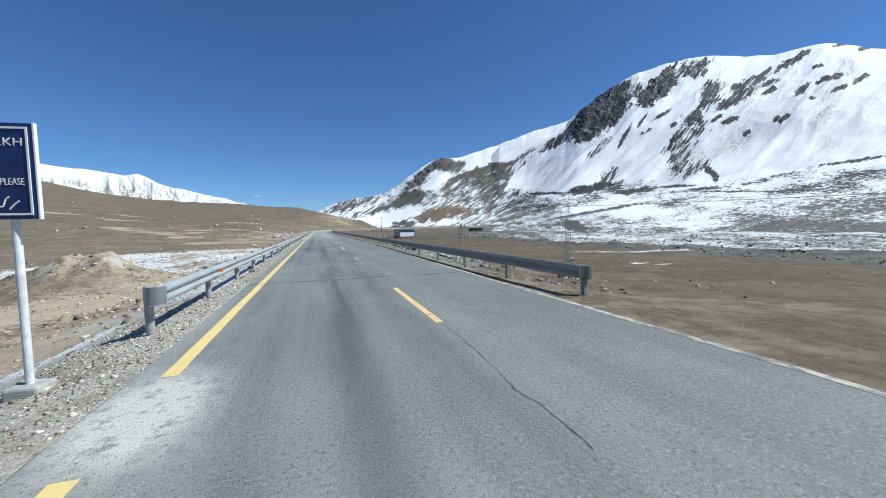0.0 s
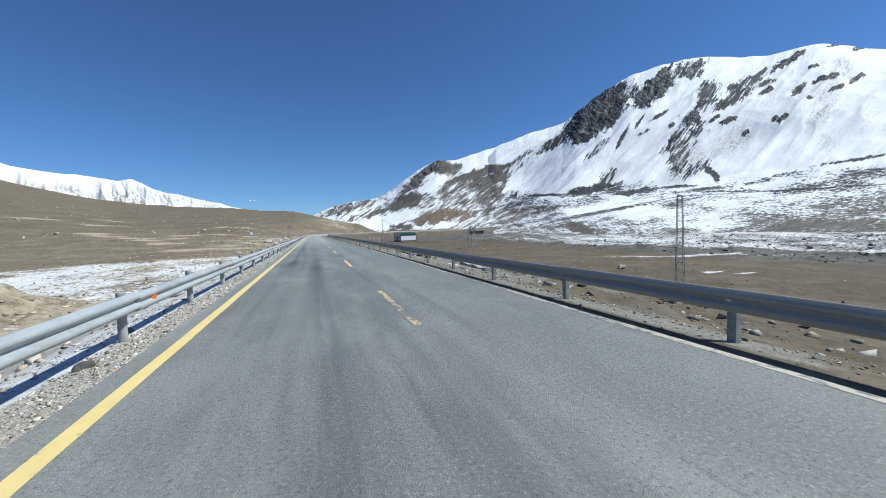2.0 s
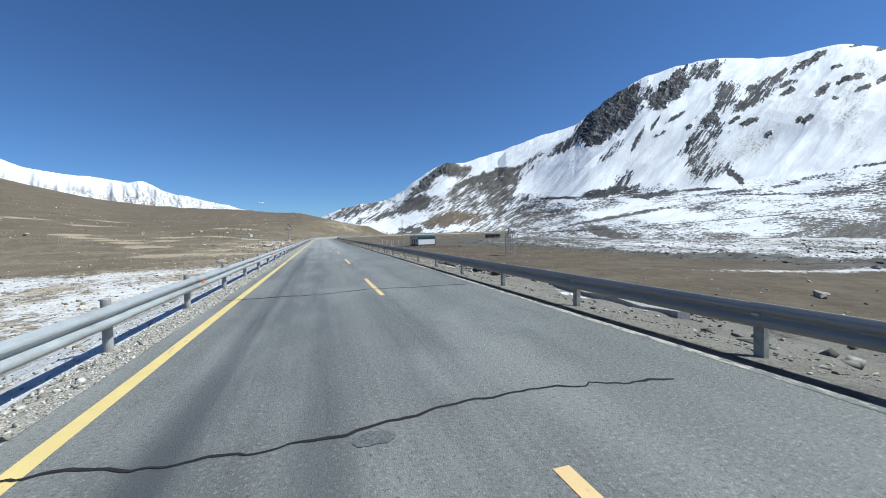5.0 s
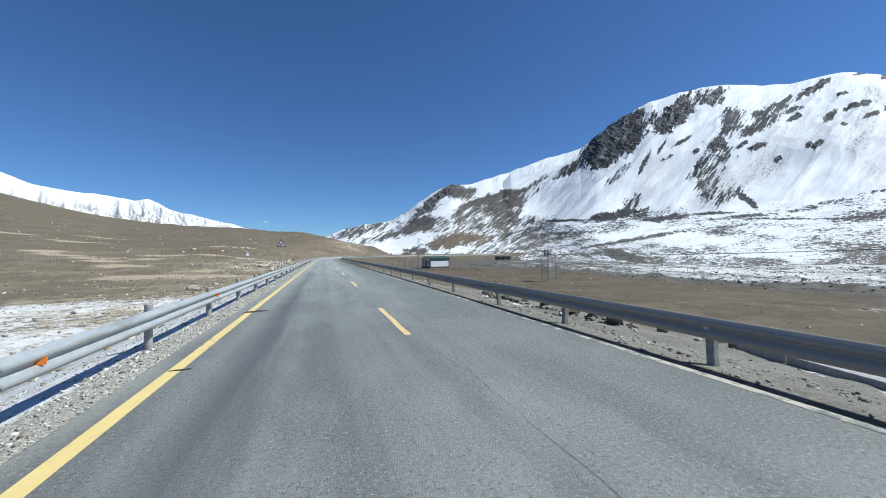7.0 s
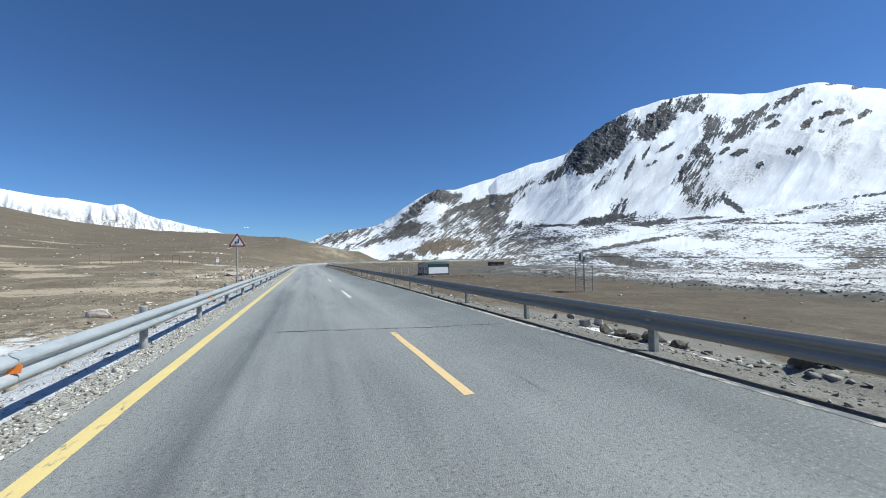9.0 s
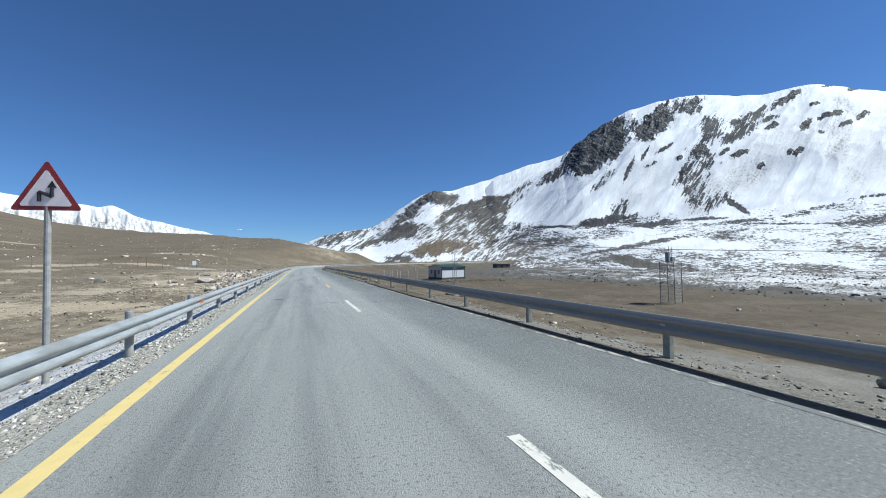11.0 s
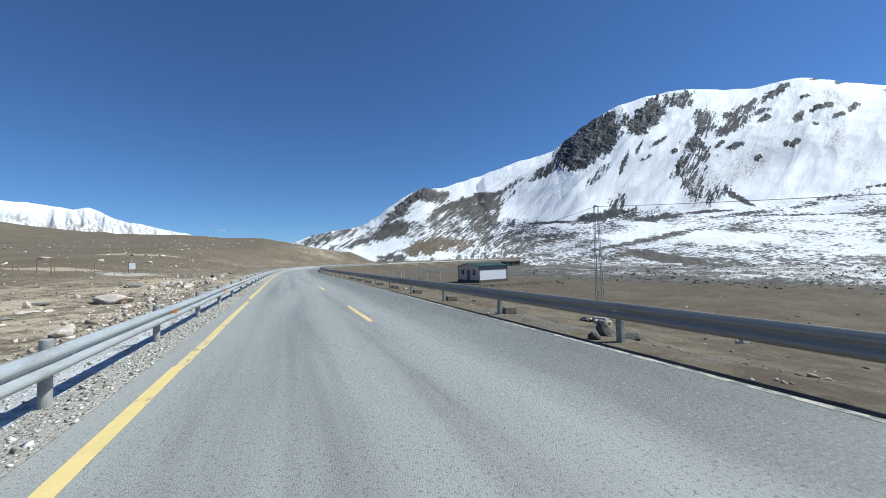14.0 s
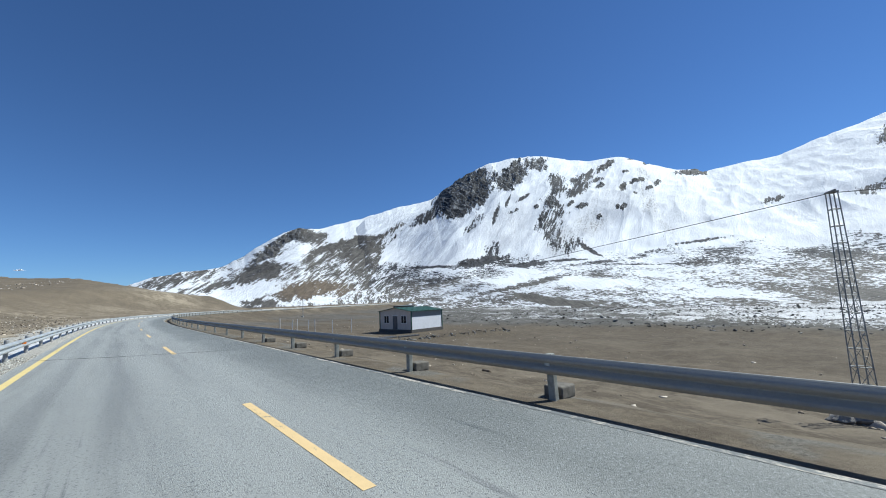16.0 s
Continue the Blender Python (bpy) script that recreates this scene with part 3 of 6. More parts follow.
    gravel = verge * (1.05 + 0.5 * (wide - 0.5))
    gravel = np.maximum(gravel, 0.9 * np.exp(-(((x + 24) / 5) ** 2 + ((y - 182) / 5) ** 2)))
    shore = np.interp(y, [40, 110], [80, 70])
    edge = d + 14 * (fbm(x * 0.02, y * 0.03, 41, 4) - 0.5)
    bed = np.where(d > 0, ramp(edge, 60, 70), 0)
    bed = np.maximum(bed, 0.75 * ramp(y, 192, 215) * ramp(d, 9, 22) * ramp(fbm(x * 0.05, y * 0.05, 47, 3), 0.3, 0.5))
    pale = np.where(d < 0, (0.30 + 0.6 * ramp(wide, 0.35, 0.6)) * (1 - 0.72 * ramp(r, 90, 220)) * (0.25 + 0.75 * ramp(d, -34, -20)), 0.30 + 0.28 * ramp(-d, -40, -14) * ramp(wide, 0.3, 0.55))
    pale = np.maximum(pale, heap)
    pale = np.maximum(pale, 0.9 * np.exp(-(((x - 14) / 14) ** 2 + ((y - 370) / 50) ** 2)))
    bare = np.zeros_like(x)
    for bx, by, ba, bb in BARE:
        bare = np.maximum(bare, np.exp(-(((x + 0.7 * wx_ - bx) / ba) ** 2 + ((y + 0.35 * wy_ - by) / bb) ** 2) ** 1.2))
    snow = np.zeros_like(x)
    leftband = ramp(-d, 6.0, 9.5) * ramp(d + 1.6 * wx_, -44, -27) * ramp(-yw, -102, -82) * ramp(y + 0.4 * wy_, 22, 33)
    snow = np.maximum(snow, leftband * (0.56 - 0.10 * ramp(y, 74, 90) + 0.8 * (fbm(x * 0.14, y * 0.08, 51, 4) - 0.5)))
    ditch = ramp(-d, 4.55, 4.85) * ramp(d, -8.5, -5.9) * ramp(y, 8, 16)
    snow = np.maximum(snow, ditch * (0.62 + 0.16 * ramp(y, 10, 16) * ramp(-y, -86, -60)))
    for sx0, sy0, sa, sb in SNOWDRIFTS:
        snow = np.maximum(snow, 0.95 * np.exp(-(((x - sx0) / sa) ** 2 + ((y - sy0) / sb) ** 2)))
    strips = 0.20 * ramp(az, 26, 46) + 0.12 + 0.85 * (0.6 * fbm(x * 0.16, y * 0.03, 61, 4) + 0.4 * fbm(x * 0.5, y * 0.09, 63, 3) - 0.25)
    snow = np.maximum(snow, strips * ramp(edge - shore, -1, 6) * (d > 0))
    snow = np.maximum(snow, 0.62 * np.exp(-(((d - 62) / 22) ** 2 + ((y - 62 + 0.55 * (d - 62)) / 3.5) ** 2)))
    snow = snow * (1 - np.clip(heap * 1.6, 0, 1))
    gravel = gravel * (1 - 0.9 * np.clip(heap * 1.5, 0, 1)) * np.where(d < 0, 0.66 + 0.34 * ramp(y, 6, 18), ramp(y, 9, 19))
    gravel = np.maximum(gravel, 0.46 * np.clip(heap * 1.4, 0, 1))
    damp = (d > 0) * (1 - 0.14 * np.clip(stony, 0, 1)) * ramp(d, 2.9, 3.6) * (1 - 0.6 * ramp(-y, -20, -8) * ramp(-d, -18, -9))
    return z, d, [("damp", damp), ("gravel", gravel), ("bed", bed), ("pale", pale), ("bare", bare), ("snow", snow)]


def spread(lo, hi, step, end, growth):
    """Grid lines: even between lo and hi, ever wider apart out to the end on both sides."""
    mid = list(np.arange(lo, hi + 1e-6, step))
    out, v, w = [], hi, step
    while v < end:
        w *= growth
        v += w
        out.append(v)
    inn, v, w = [], lo, step
    while v > -end:
        w *= growth
        v -= w
        inn.append(v)
    return np.array(inn[::-1] + mid + out)


gx = spread(-15.0, 14.0, 0.3, 4600, 1.042)
gy = spread(-8.0, 150.0, 0.5, 4600, 1.045)
GX, GY = np.meshgrid(gx, gy, indexing="ij")
GZ, _, values = land(GX, GY)
ground = grid_mesh("ground", np.stack([GX, GY, GZ], -1), GROUND, values)
tagged(ground, "brown stony high valley floor with gravel verges and snow patches", "ground", kind="structure")


def ground_z(x, y):
    z = land(np.atleast_1d(np.asarray(x, float)), np.atleast_1d(np.asarray(y, float)))[0]
    return z if np.ndim(x) else float(z[0])


# ---------------------------------------------------------------- mountains
def eased(az, xs, ys, width):
    """A table read by bearing, with its corners rounded over that many degrees."""
    g = np.linspace(-130, 190, 6401)
    v = np.interp(g, xs, ys)
    k = np.exp(-0.5 * (np.arange(-200, 201) * 0.05 / width) ** 2)
    return np.interp(az, g, np.convolve(np.pad(v, 200, mode="edge"), k / k.sum(), mode="valid"))


def blotches(az, el, patches, seed, crisp=0.0):
    """How much bare rock shows at a bearing and height, from lobes (bearing, height, half length, half width, tilt, strength), in degrees."""
    wa, we = fbm(az * 1.3, el * 1.3, seed, 4) - 0.5, fbm(az * 1.3 + 40, el * 1.3 - 7, seed + 5, 4) - 0.5
    ja, je = fbm(az * 5.5, el * 5.5, seed + 11, 3) - 0.5, fbm(az * 5.5 + 13, el * 5.5 + 3, seed + 17, 3) - 0.5
    best = np.zeros_like(az)
    for a, e, L, W, tilt, k in patches:
        c, s_ = math.cos(radians(tilt)), math.sin(radians(tilt))
        f, j = min(1.3, 0.1 + 1.1 * W), min(0.6, 0.08 + 0.9 * W)
        u, v = az + wa * f + ja * j - a, el + we * f + je * j - e
        q = ((u * c + v * s_) / (L * 1.10)) ** 2 + ((-u * s_ + v * c) / (W * 1.12)) ** 2
        best = np.maximum(best, k * ramp(-np.sqrt(q), -1.6 + 0.35 * crisp, -0.45 - 0.35 * crisp))
    return best


def mountain(name, az, reach, up, rows, patches, tan_of, material, seed, rough, label, bench, crest, crags=(), veils=(), spurs=0.0):
    """A slope seen from the hub: for each bearing, heights in degrees at growing distances, up to the ridge and down behind it."""
    AZ, U = np.meshgrid(az, np.concatenate([np.linspace(0, 1, rows), 1 + np.linspace(0.03, 0.45, 9)]), indexing="ij")
    r, el = reach(AZ, np.clip(U, 0, 1)), up(AZ, np.clip(U, 0, 1))
    z = HUB[2] + r * np.tan(np.radians(el))
    zt = z
    body = np.sin(np.clip(U, 0, 1) * math.pi) ** 0.7
    X, Y = HUB[0] + r * np.sin(np.radians(AZ)), HUB[1] + r * np.cos(np.radians(AZ))
    q = X * 0.30 - Y * 0.95
    w = X * 0.95 + Y * 0.30
    if spurs:
        relief = (ridged(AZ * spurs + 0.25 * U + 0.3 * fbm(AZ * 0.3, U * 3, seed + 2, 3), U * 0.35, seed, 3) - 0.6) + 0.35 * (ridged(AZ * spurs * 2.7 - 0.6 * U, U * 0.8, seed + 9, 3) - 0.5)
    else:
        relief = (ridged(q * 0.0055, w * 0.0016, seed, 4) - 0.5) + 0.30 * (fbm(q * 0.022, w * 0.008, seed + 9, 3) - 0.5)
    z = z + rough * np.clip(eased(AZ[:, :1], *crest, 1.0) / 11.0, 0.10, 1.0) * r * relief * body
    z = z + r * 0.0040 * (fbm(AZ * 0.9, AZ * 0 + 3, seed + 3, 5) - 0.5) * np.clip(U, 0, 1) ** 4
    behind = np.clip(U - 1, 0, 1)
    r = r + behind * 1800
    z = z - behind * 1500
    X, Y = HUB[0] + r * np.sin(np.radians(AZ)), HUB[1] + r * np.cos(np.radians(AZ))
    el = np.degrees(np.arctan2(z - HUB[2], r))
    rock = patches(AZ, el, U)
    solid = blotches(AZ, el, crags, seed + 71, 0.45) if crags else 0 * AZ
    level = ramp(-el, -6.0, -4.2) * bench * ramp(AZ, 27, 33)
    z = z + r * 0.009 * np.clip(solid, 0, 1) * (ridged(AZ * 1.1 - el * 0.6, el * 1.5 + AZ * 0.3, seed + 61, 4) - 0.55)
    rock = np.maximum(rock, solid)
    # the streaks lean far over on the shoulder, less on the massif
    da, de, turned = AZ - 30, el - 4, ramp(AZ, 27.5, 32.5)
    (c0, s0), (c1, s1) = [(math.cos(v), math.sin(v)) for v in ((-0.25, -0.25) if spurs else (0.98, 0.55))]
    across = (da * c0 - de * s0) * (1 - turned) + (da * c1 - de * s1) * turned
    along = (da * s0 + de * c0) * (1 - turned) + (da * s1 + de * c1) * turned
    veil = blotches(AZ, el, veils, seed + 81) if veils else 0 * AZ
    values_ = [("rock", np.clip(rock, 0, 1.2)), ("soft", 1 - 0.25 * ramp(solid, 0.1, 0.5)), ("tan", tan_of(AZ, el, U)), ("level", level), ("bearing", AZ), ("height", el),
               ("across", across), ("along", along), ("veil", veil), ("striped", ramp(-el, -9.5, -8.0) * ramp(-AZ, -33, -28))]
    ob = grid_mesh(name, np.stack([X, Y, z], -1), material, values_, flip=True)
    return tagged(ob, label, "mountain", kind="structure")


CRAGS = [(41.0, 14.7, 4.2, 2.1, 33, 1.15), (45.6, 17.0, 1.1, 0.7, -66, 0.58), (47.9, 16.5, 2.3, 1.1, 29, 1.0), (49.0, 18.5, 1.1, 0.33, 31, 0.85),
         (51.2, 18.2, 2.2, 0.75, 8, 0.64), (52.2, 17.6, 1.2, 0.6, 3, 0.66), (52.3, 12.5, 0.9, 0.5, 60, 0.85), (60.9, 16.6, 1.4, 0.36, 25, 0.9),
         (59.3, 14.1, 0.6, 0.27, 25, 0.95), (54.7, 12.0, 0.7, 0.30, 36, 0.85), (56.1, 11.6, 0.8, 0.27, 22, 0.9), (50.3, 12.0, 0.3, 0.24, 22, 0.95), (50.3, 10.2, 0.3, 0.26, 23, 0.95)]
LEDGES = [(35.7, 11.6, 2.6, 0.55, 27, 0.8), (53.8, 14.7, 1.7, 1.0, 72, 0.72), (51.7, 10.0, 2.7, 1.5, 52, 0.56), (52.4, 12.4, 1.6, 1.0, 50, 0.60), (56.5, 14.0, 1.9, 0.60, 24, 0.82), (57.3, 15.3, 1.5, 0.5, 12, 0.80),
          (58.5, 16.0, 0.8, 0.22, 29, 0.9), (59.4, 14.9, 0.8, 0.3, 8, 0.8), (46.6, 13.2, 0.9, 0.16, 58, 0.95), (44.6, 11.4, 1.6, 0.22, 64, 0.85), (48.9, 13.5, 1.3, 0.18, 24, 0.8),
          (47.1, 11.7, 0.8, 0.18, 22, 0.85), (41.5, 10.4, 2.0, 0.5, 44, 0.50), (51.6, 7.8, 1.6, 1.0, 64, 0.58)]
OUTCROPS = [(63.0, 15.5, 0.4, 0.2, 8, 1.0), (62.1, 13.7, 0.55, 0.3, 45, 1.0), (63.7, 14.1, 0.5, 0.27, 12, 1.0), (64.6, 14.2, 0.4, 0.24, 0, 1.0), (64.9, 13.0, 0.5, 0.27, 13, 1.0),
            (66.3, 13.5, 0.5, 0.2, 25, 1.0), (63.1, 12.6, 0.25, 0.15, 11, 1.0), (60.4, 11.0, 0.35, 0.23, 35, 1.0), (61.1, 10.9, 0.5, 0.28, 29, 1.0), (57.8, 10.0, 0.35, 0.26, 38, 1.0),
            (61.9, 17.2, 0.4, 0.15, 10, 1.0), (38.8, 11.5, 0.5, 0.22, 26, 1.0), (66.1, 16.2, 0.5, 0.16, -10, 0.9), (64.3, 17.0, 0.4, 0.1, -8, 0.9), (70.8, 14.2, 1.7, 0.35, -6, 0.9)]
VEILS = [(64.4, 12.4, 2.9, 0.8, 86, 0.8), (64.0, 10.2, 0.9, 0.7, -62, 1.0), (56.5, 9.0, 2.3, 1.2, 25, 0.9), (65.2, 14.8, 1.2, 0.4, -60, 0.9), (64.8, 7.8, 1.1, 0.5, -68, 0.7),
         (60.0, 12.0, 4.0, 2.0, 10, 0.45), (52.0, 7.2, 2.4, 1.6, 50, 0.9), (46.0, 9.5, 4.0, 2.0, 50, 0.35), (67.5, 9.5, 3.0, 2.0, 0, 0.35)]
SCREE = [(31.3, 9.4, 4.0, 0.16, 45, 0.60), (40.9, 4.9, 3.4, 0.50, 9, 1.0), (43.0, 6.4, 1.3, 0.7, 56, 0.66), (34.7, 4.4, 3.0, 0.16, 0, 0.9), (46.8, 4.2, 2.7, 0.32, 4, 1.0),
         (51.8, 4.5, 1.9, 0.18, -1, 0.9), (55.2, 5.7, 1.2, 0.32, -48, 1.0), (52.6, 6.3, 2.0, 0.9, 40, 0.56), (60.9, 4.6, 2.7, 0.25, 12, 0.6), (64.2, 6.7, 1.3, 0.2, 67, 0.5),
         (67.2, 5.7, 3.3, 0.14, 4, 0.65), (76.3, 9.6, 0.9, 0.3, 11, 0.7), (87.5, 14.5, 2.0, 0.7, 35, 0.8), (85.0, 9.5, 3.0, 0.5, 8, 0.6), (95.0, 13.0, 5.0, 2.0, 30, 0.7), (100.0, 8.0, 6.0, 1.0, 5, 0.6)]
BENCH = [(39.0, 3.0, 5.0, 0.8, 7, 0.52), (54.3, 3.9, 3.5, 0.2, 3, 0.7), (71.0, 1.0, 4.5, 1.6, 5, 0.66), (42.7, 1.5, 7.2, 0.22, 9, 0.85), (58.4, 3.4, 5.6, 0.09, -4, 0.75),
         (67.1, -1.3, 5.8, 0.6, 0, 0.75), (80.0, -1.2, 5.3, 0.9, 0, 0.85), (70.2, 0.9, 2.6, 0.4, -63, 0.7), (33.0, 2.4, 3.4, 1.2, 8, 0.7), (55.7, -1.2, 3.5, 0.3, -3, 0.72),
         (42.6, -1.0, 4.2, 0.70, -20, 1.05), (58.1, -2.0, 8.2, 0.35, -2, 0.7), (63.3, 1.2, 4.5, 1.1, -3, 0.48), (65.0, 3.0, 4.0, 0.12, -4, 0.75), (88.0, 2.2, 6.0, 0.6, 4, 0.85), (82.0, -2.2, 9.0, 0.5, -2, 0.8)]
A_AZ = [18, 20, 22.5, 24.5, 26.4, 28.1, 29.9, 33.1, 36.5, 39.1, 42.6, 45.3, 48.5, 51.4, 53.7, 56.7, 59.1, 61.4, 63.4, 66.0, 69.4, 71.2, 72.3, 76.2, 79.2, 82.1, 84.6, 87.4, 95, 110, 130]
A_UP = [-3.2, -1.6, 0.2, 1.4, 2.6, 5.1, 8.2, 10.9, 13.9, 15.8, 17.6, 18.7, 19.1, 19.2, 18.9, 18.05, 17.6, 17.6, 17.5, 16.3, 14.8, 14.6, 14.0, 14.3, 14.2, 15.0, 15.5, 16.1, 17.5, 16.0, 6.0]

B_AZ = [-14, -6, -1, 0.2, 2.9, 6.1, 9.4, 11.8, 15.2, 18.1, 21.0, 26.8, 31.6, 36.5, 42, 50]
B_UP = [0.6, 1.2, 1.9, 2.5, 3.7, 4.4, 4.8, 6.2, 8.6, 10.05, 10.0, 11.55, 13.0, 13.95, 15.0, 15.5]

B_SHARE, B_REACH = [0.0, 0.09, 0.24, 0.74, 1.0], [262, 450, 760, 1240, 1500]


def a_top(az):
    """The skyline of the massif; towards the shoulder the shoulder's own."""
    return -1.6 * ramp(-az, -28, -24.5) + np.where(az < 40, np.maximum(eased(az, A_AZ, A_UP, 0.45), eased(az, B_AZ, B_UP, 0.4)), eased(az, A_AZ, A_UP, 0.45))


def facing(az):
    """The shoulder stands nearer on its left, so that it faces the sun."""
    return np.interp(az, [5, 20, 40], [0.87, 0.93, 1.09])


def a_reach(az, u):
    near = eased(az, [18, 30, 36, 47], [330, 310, 268, 184], 3.0)
    far = np.interp(az, [28, 40, 50, 75], [1440, 1530, 1610, 1630])
    base = np.interp(u, [0, 0.22, 0.42, 0.66, 1], [178, 350, 700, 1000, 1600])
    own = near + (base - 178) * (far - near) / (1600 - 178)
    # towards the left the slope runs back into the shoulder behind it
    share = np.clip((a_up(az, u) + 1.6) / (eased(az, B_AZ, B_UP, 0.4) + 1.6), 0, 1)
    back = (1.04 - 0.075 * ramp(az, 24, 27.5)) * facing(az) * np.interp(share, B_SHARE, B_REACH)
    return own + (back - own) * ramp(-az, -39, -28)


def a_up(az, u):
    top = a_top(az)
    b = np.where(top > 0, np.minimum(eased(az, [20, 34, 50, 70, 90], [3.0, 4.4, 4.6, 5.6, 6.6], 3.0), top * 0.55), top)
    low = np.where(top > 0, np.minimum(1.0, top * 0.3), top)
    t = np.clip((u - 0.42) / 0.58, 0, 1)
    steep = b + (top - b) * (0.35 * t + 0.65 * np.sin(t * math.pi / 2))
    gentle = np.where(u < 0.22, -2.25 + (low + 2.25) * (u / 0.22), low + (b - low) * (u - 0.22) / 0.20)
    return np.where(u < 0.42, gentle, steep)


def a_rock(az, el, u):
    rock = blotches(az, el, LEDGES, 71)
    rock = np.maximum(rock, blotches(az, el, SCREE, 91))
    low = blotches(az, el, BENCH, 111)
    broad = fbm(az * 0.25, el * 0.9, 123, 3) - 0.5
    mott = np.interp(el, [-3, -1.6, 0.0, 2, 4, 5, 6.2], [0.70, 0.56, 0.40, 0.33, 0.32, 0.28, 0.0]) + 1.0 * broad * ramp(-el, -6.2, -4.5) + 0.20 * ramp(az, 56, 70) * ramp(-el, -5, -3)
    left = np.maximum(ramp(-az, -37, -31) * ramp(-el, -6.0, -4.5) * 0.58, ramp(-az, -29.5, -27) * 0.55)
    own = np.maximum(rock, np.maximum(low * 0.92, np.maximum(mott, left)))
    return own + (b_rock(az, el, u) - own) * a_outside(az, el)


def a_outside(az, el):
    """1 left of the great snow apron, where the shoulder's face goes on."""
    rim = eased(az, A_AZ, A_UP, 0.45) + 0.5 * (fbm(az * 1.5, el * 1.5, 133, 3) - 0.5)
    return ramp(el - rim, -0.12, 0.12) * (az < 36.6)


def a_tan(az, el, u):
    own = np.clip(ramp(-el, -3.6, -1.5) * (0.5 + fbm(az * 0.5, el * 0.8, 141, 3) * 0.5), 0, 0.8)
    return own + (b_tan(az, el, u) - own) * a_outside(az, el)


B_CRAG = [(15.5, 7.5, 2.9, 0.62, 40, 0.95), (18.2, 9.2, 1.6, 0.8, 24, 1.0)]
B_FACE = [(19.9, 8.9, 2.1, 0.95, -8, 0.95), (13.9, 4.3, 3.0, 0.95, 18, 1.1), (5.1, 3.6, 4.2, 0.6, 14, 0.74), (9.2, 2.7, 2.6, 0.4, 12, 0.8),
          (24.7, 8.0, 4.9, 0.55, 12, 1.05), (26.0, 6.8, 3.2, 1.1, 20, 1.0), (20.2, 5.4, 3.6, 1.2, 19, 0.66), (24.9, 4.5, 3.4, 1.0, 20, 0.70), (26.8, 5.0, 3.2, 1.1, 22, 0.80),
          (18.4, 1.9, 3.9, 1.0, 4, 1.05), (13.0, 0.5, 1.8, 0.44, -7, 1.0), (28.2, 2.8, 3.2, 1.35, 8, 0.88), (30.9, 10.0, 2.4, 0.3, 30, 0.6), (14.8, -0.4, 6.0, 0.4, -1, 0.9)]
B_WHITE = [(10.6, 1.4, 4.2, 0.62, 11, 1.0), (13.3, 6.4, 2.4, 0.35, 32, 0.9), (17.6, 6.6, 2.2, 0.5, 30, 0.7), (19.8, 0.6, 1.8, 0.35, 1, 0.6)]


def b_reach(az, u):
    return facing(az) * np.interp(u, [0, 0.12, 0.28, 0.7, 1], B_REACH)


def b_up(az, u):
    top = eased(az, B_AZ, B_UP, 0.4)
    e = np.interp(u, [0, 0.12, 0.28, 0.7, 1], B_SHARE)
    return -1.6 + (top + 1.6) * e


def b_rock(az, el, u):
    rock = blotches(az, el, B_FACE, 151)
    rock = np.maximum(rock, 0.50 * ramp(fbm(az * 0.5, el * 1.0, 161, 3), 0.25, 0.5) * ramp(-el, -8.6, -6.6) * ramp(az, -6, 3))
    return rock * (1 - np.clip(blotches(az, el, B_WHITE, 171) * 1.3, 0, 1))


def b_tan(az, el, u):
    warm = np.exp(-(((az - 19.5) / 5) ** 2 + ((el - 1.7) / 1.5) ** 2))
    return np.clip(0.66 + warm * 0.6 - 0.45 * np.exp(-(((az - 18) / 2.6) ** 2 + ((el - 8.6) / 1.4) ** 2)), 0, 1)


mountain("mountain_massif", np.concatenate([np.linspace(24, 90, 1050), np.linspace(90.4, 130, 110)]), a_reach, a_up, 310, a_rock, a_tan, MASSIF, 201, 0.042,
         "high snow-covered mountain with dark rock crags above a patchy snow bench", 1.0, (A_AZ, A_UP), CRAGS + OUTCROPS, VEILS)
mountain("mountain_shoulder", np.linspace(-14, 48, 640), b_reach, b_up, 190, b_rock, b_tan, MASSIF, 301, 0.022,
         "snowy mountain shoulder with striped brown rock flanks", 0.0, (B_AZ, B_UP), B_CRAG)

C_AZ = [-75, -60, -45, -36, -31.6, -29.3, -26.8, -24.1, -21.2, -20.0, -18, -13.3, -10.1, -7, -3]
C_UP = [7.0, 9.0, 9.6, 9.4, 8.5, 7.43, 7.12, 6.95, 6.50, 6.95, 5.65, 4.6, 3.81, 3.0, 2.0]


# Thin snow and rock, with the spurs' soft shading painted in as grey.
def c_grey(az, el, u):
    gap = np.interp(az, C_AZ, C_UP) - el
    return 0.72 * ramp(gap + 1.2 * (ridged(az * 0.5 + 0.1 * el, el * 0.15, 181, 3) - 0.6), 0.5, 1.9) * np.interp(az, [-40, -24, -16, -8], [0.75, 0.85, 1.25, 1.5])


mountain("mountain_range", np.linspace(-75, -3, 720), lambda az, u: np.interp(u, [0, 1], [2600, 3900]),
         lambda az, u: 0.8 + (eased(az, C_AZ, C_UP, 0.28) - 0.8) * u, 110, c_grey, lambda az, el, u: 0.35 + 0 * az, RANGE, 401, 0.080,
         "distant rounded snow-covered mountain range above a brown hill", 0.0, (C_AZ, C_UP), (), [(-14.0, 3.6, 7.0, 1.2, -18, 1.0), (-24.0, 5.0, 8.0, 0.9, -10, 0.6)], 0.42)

# ---------------------------------------------------------------- road
s_line = np.concatenate([np.arange(-36, 160, 0.5), np.arange(160, 466, 2.0)])
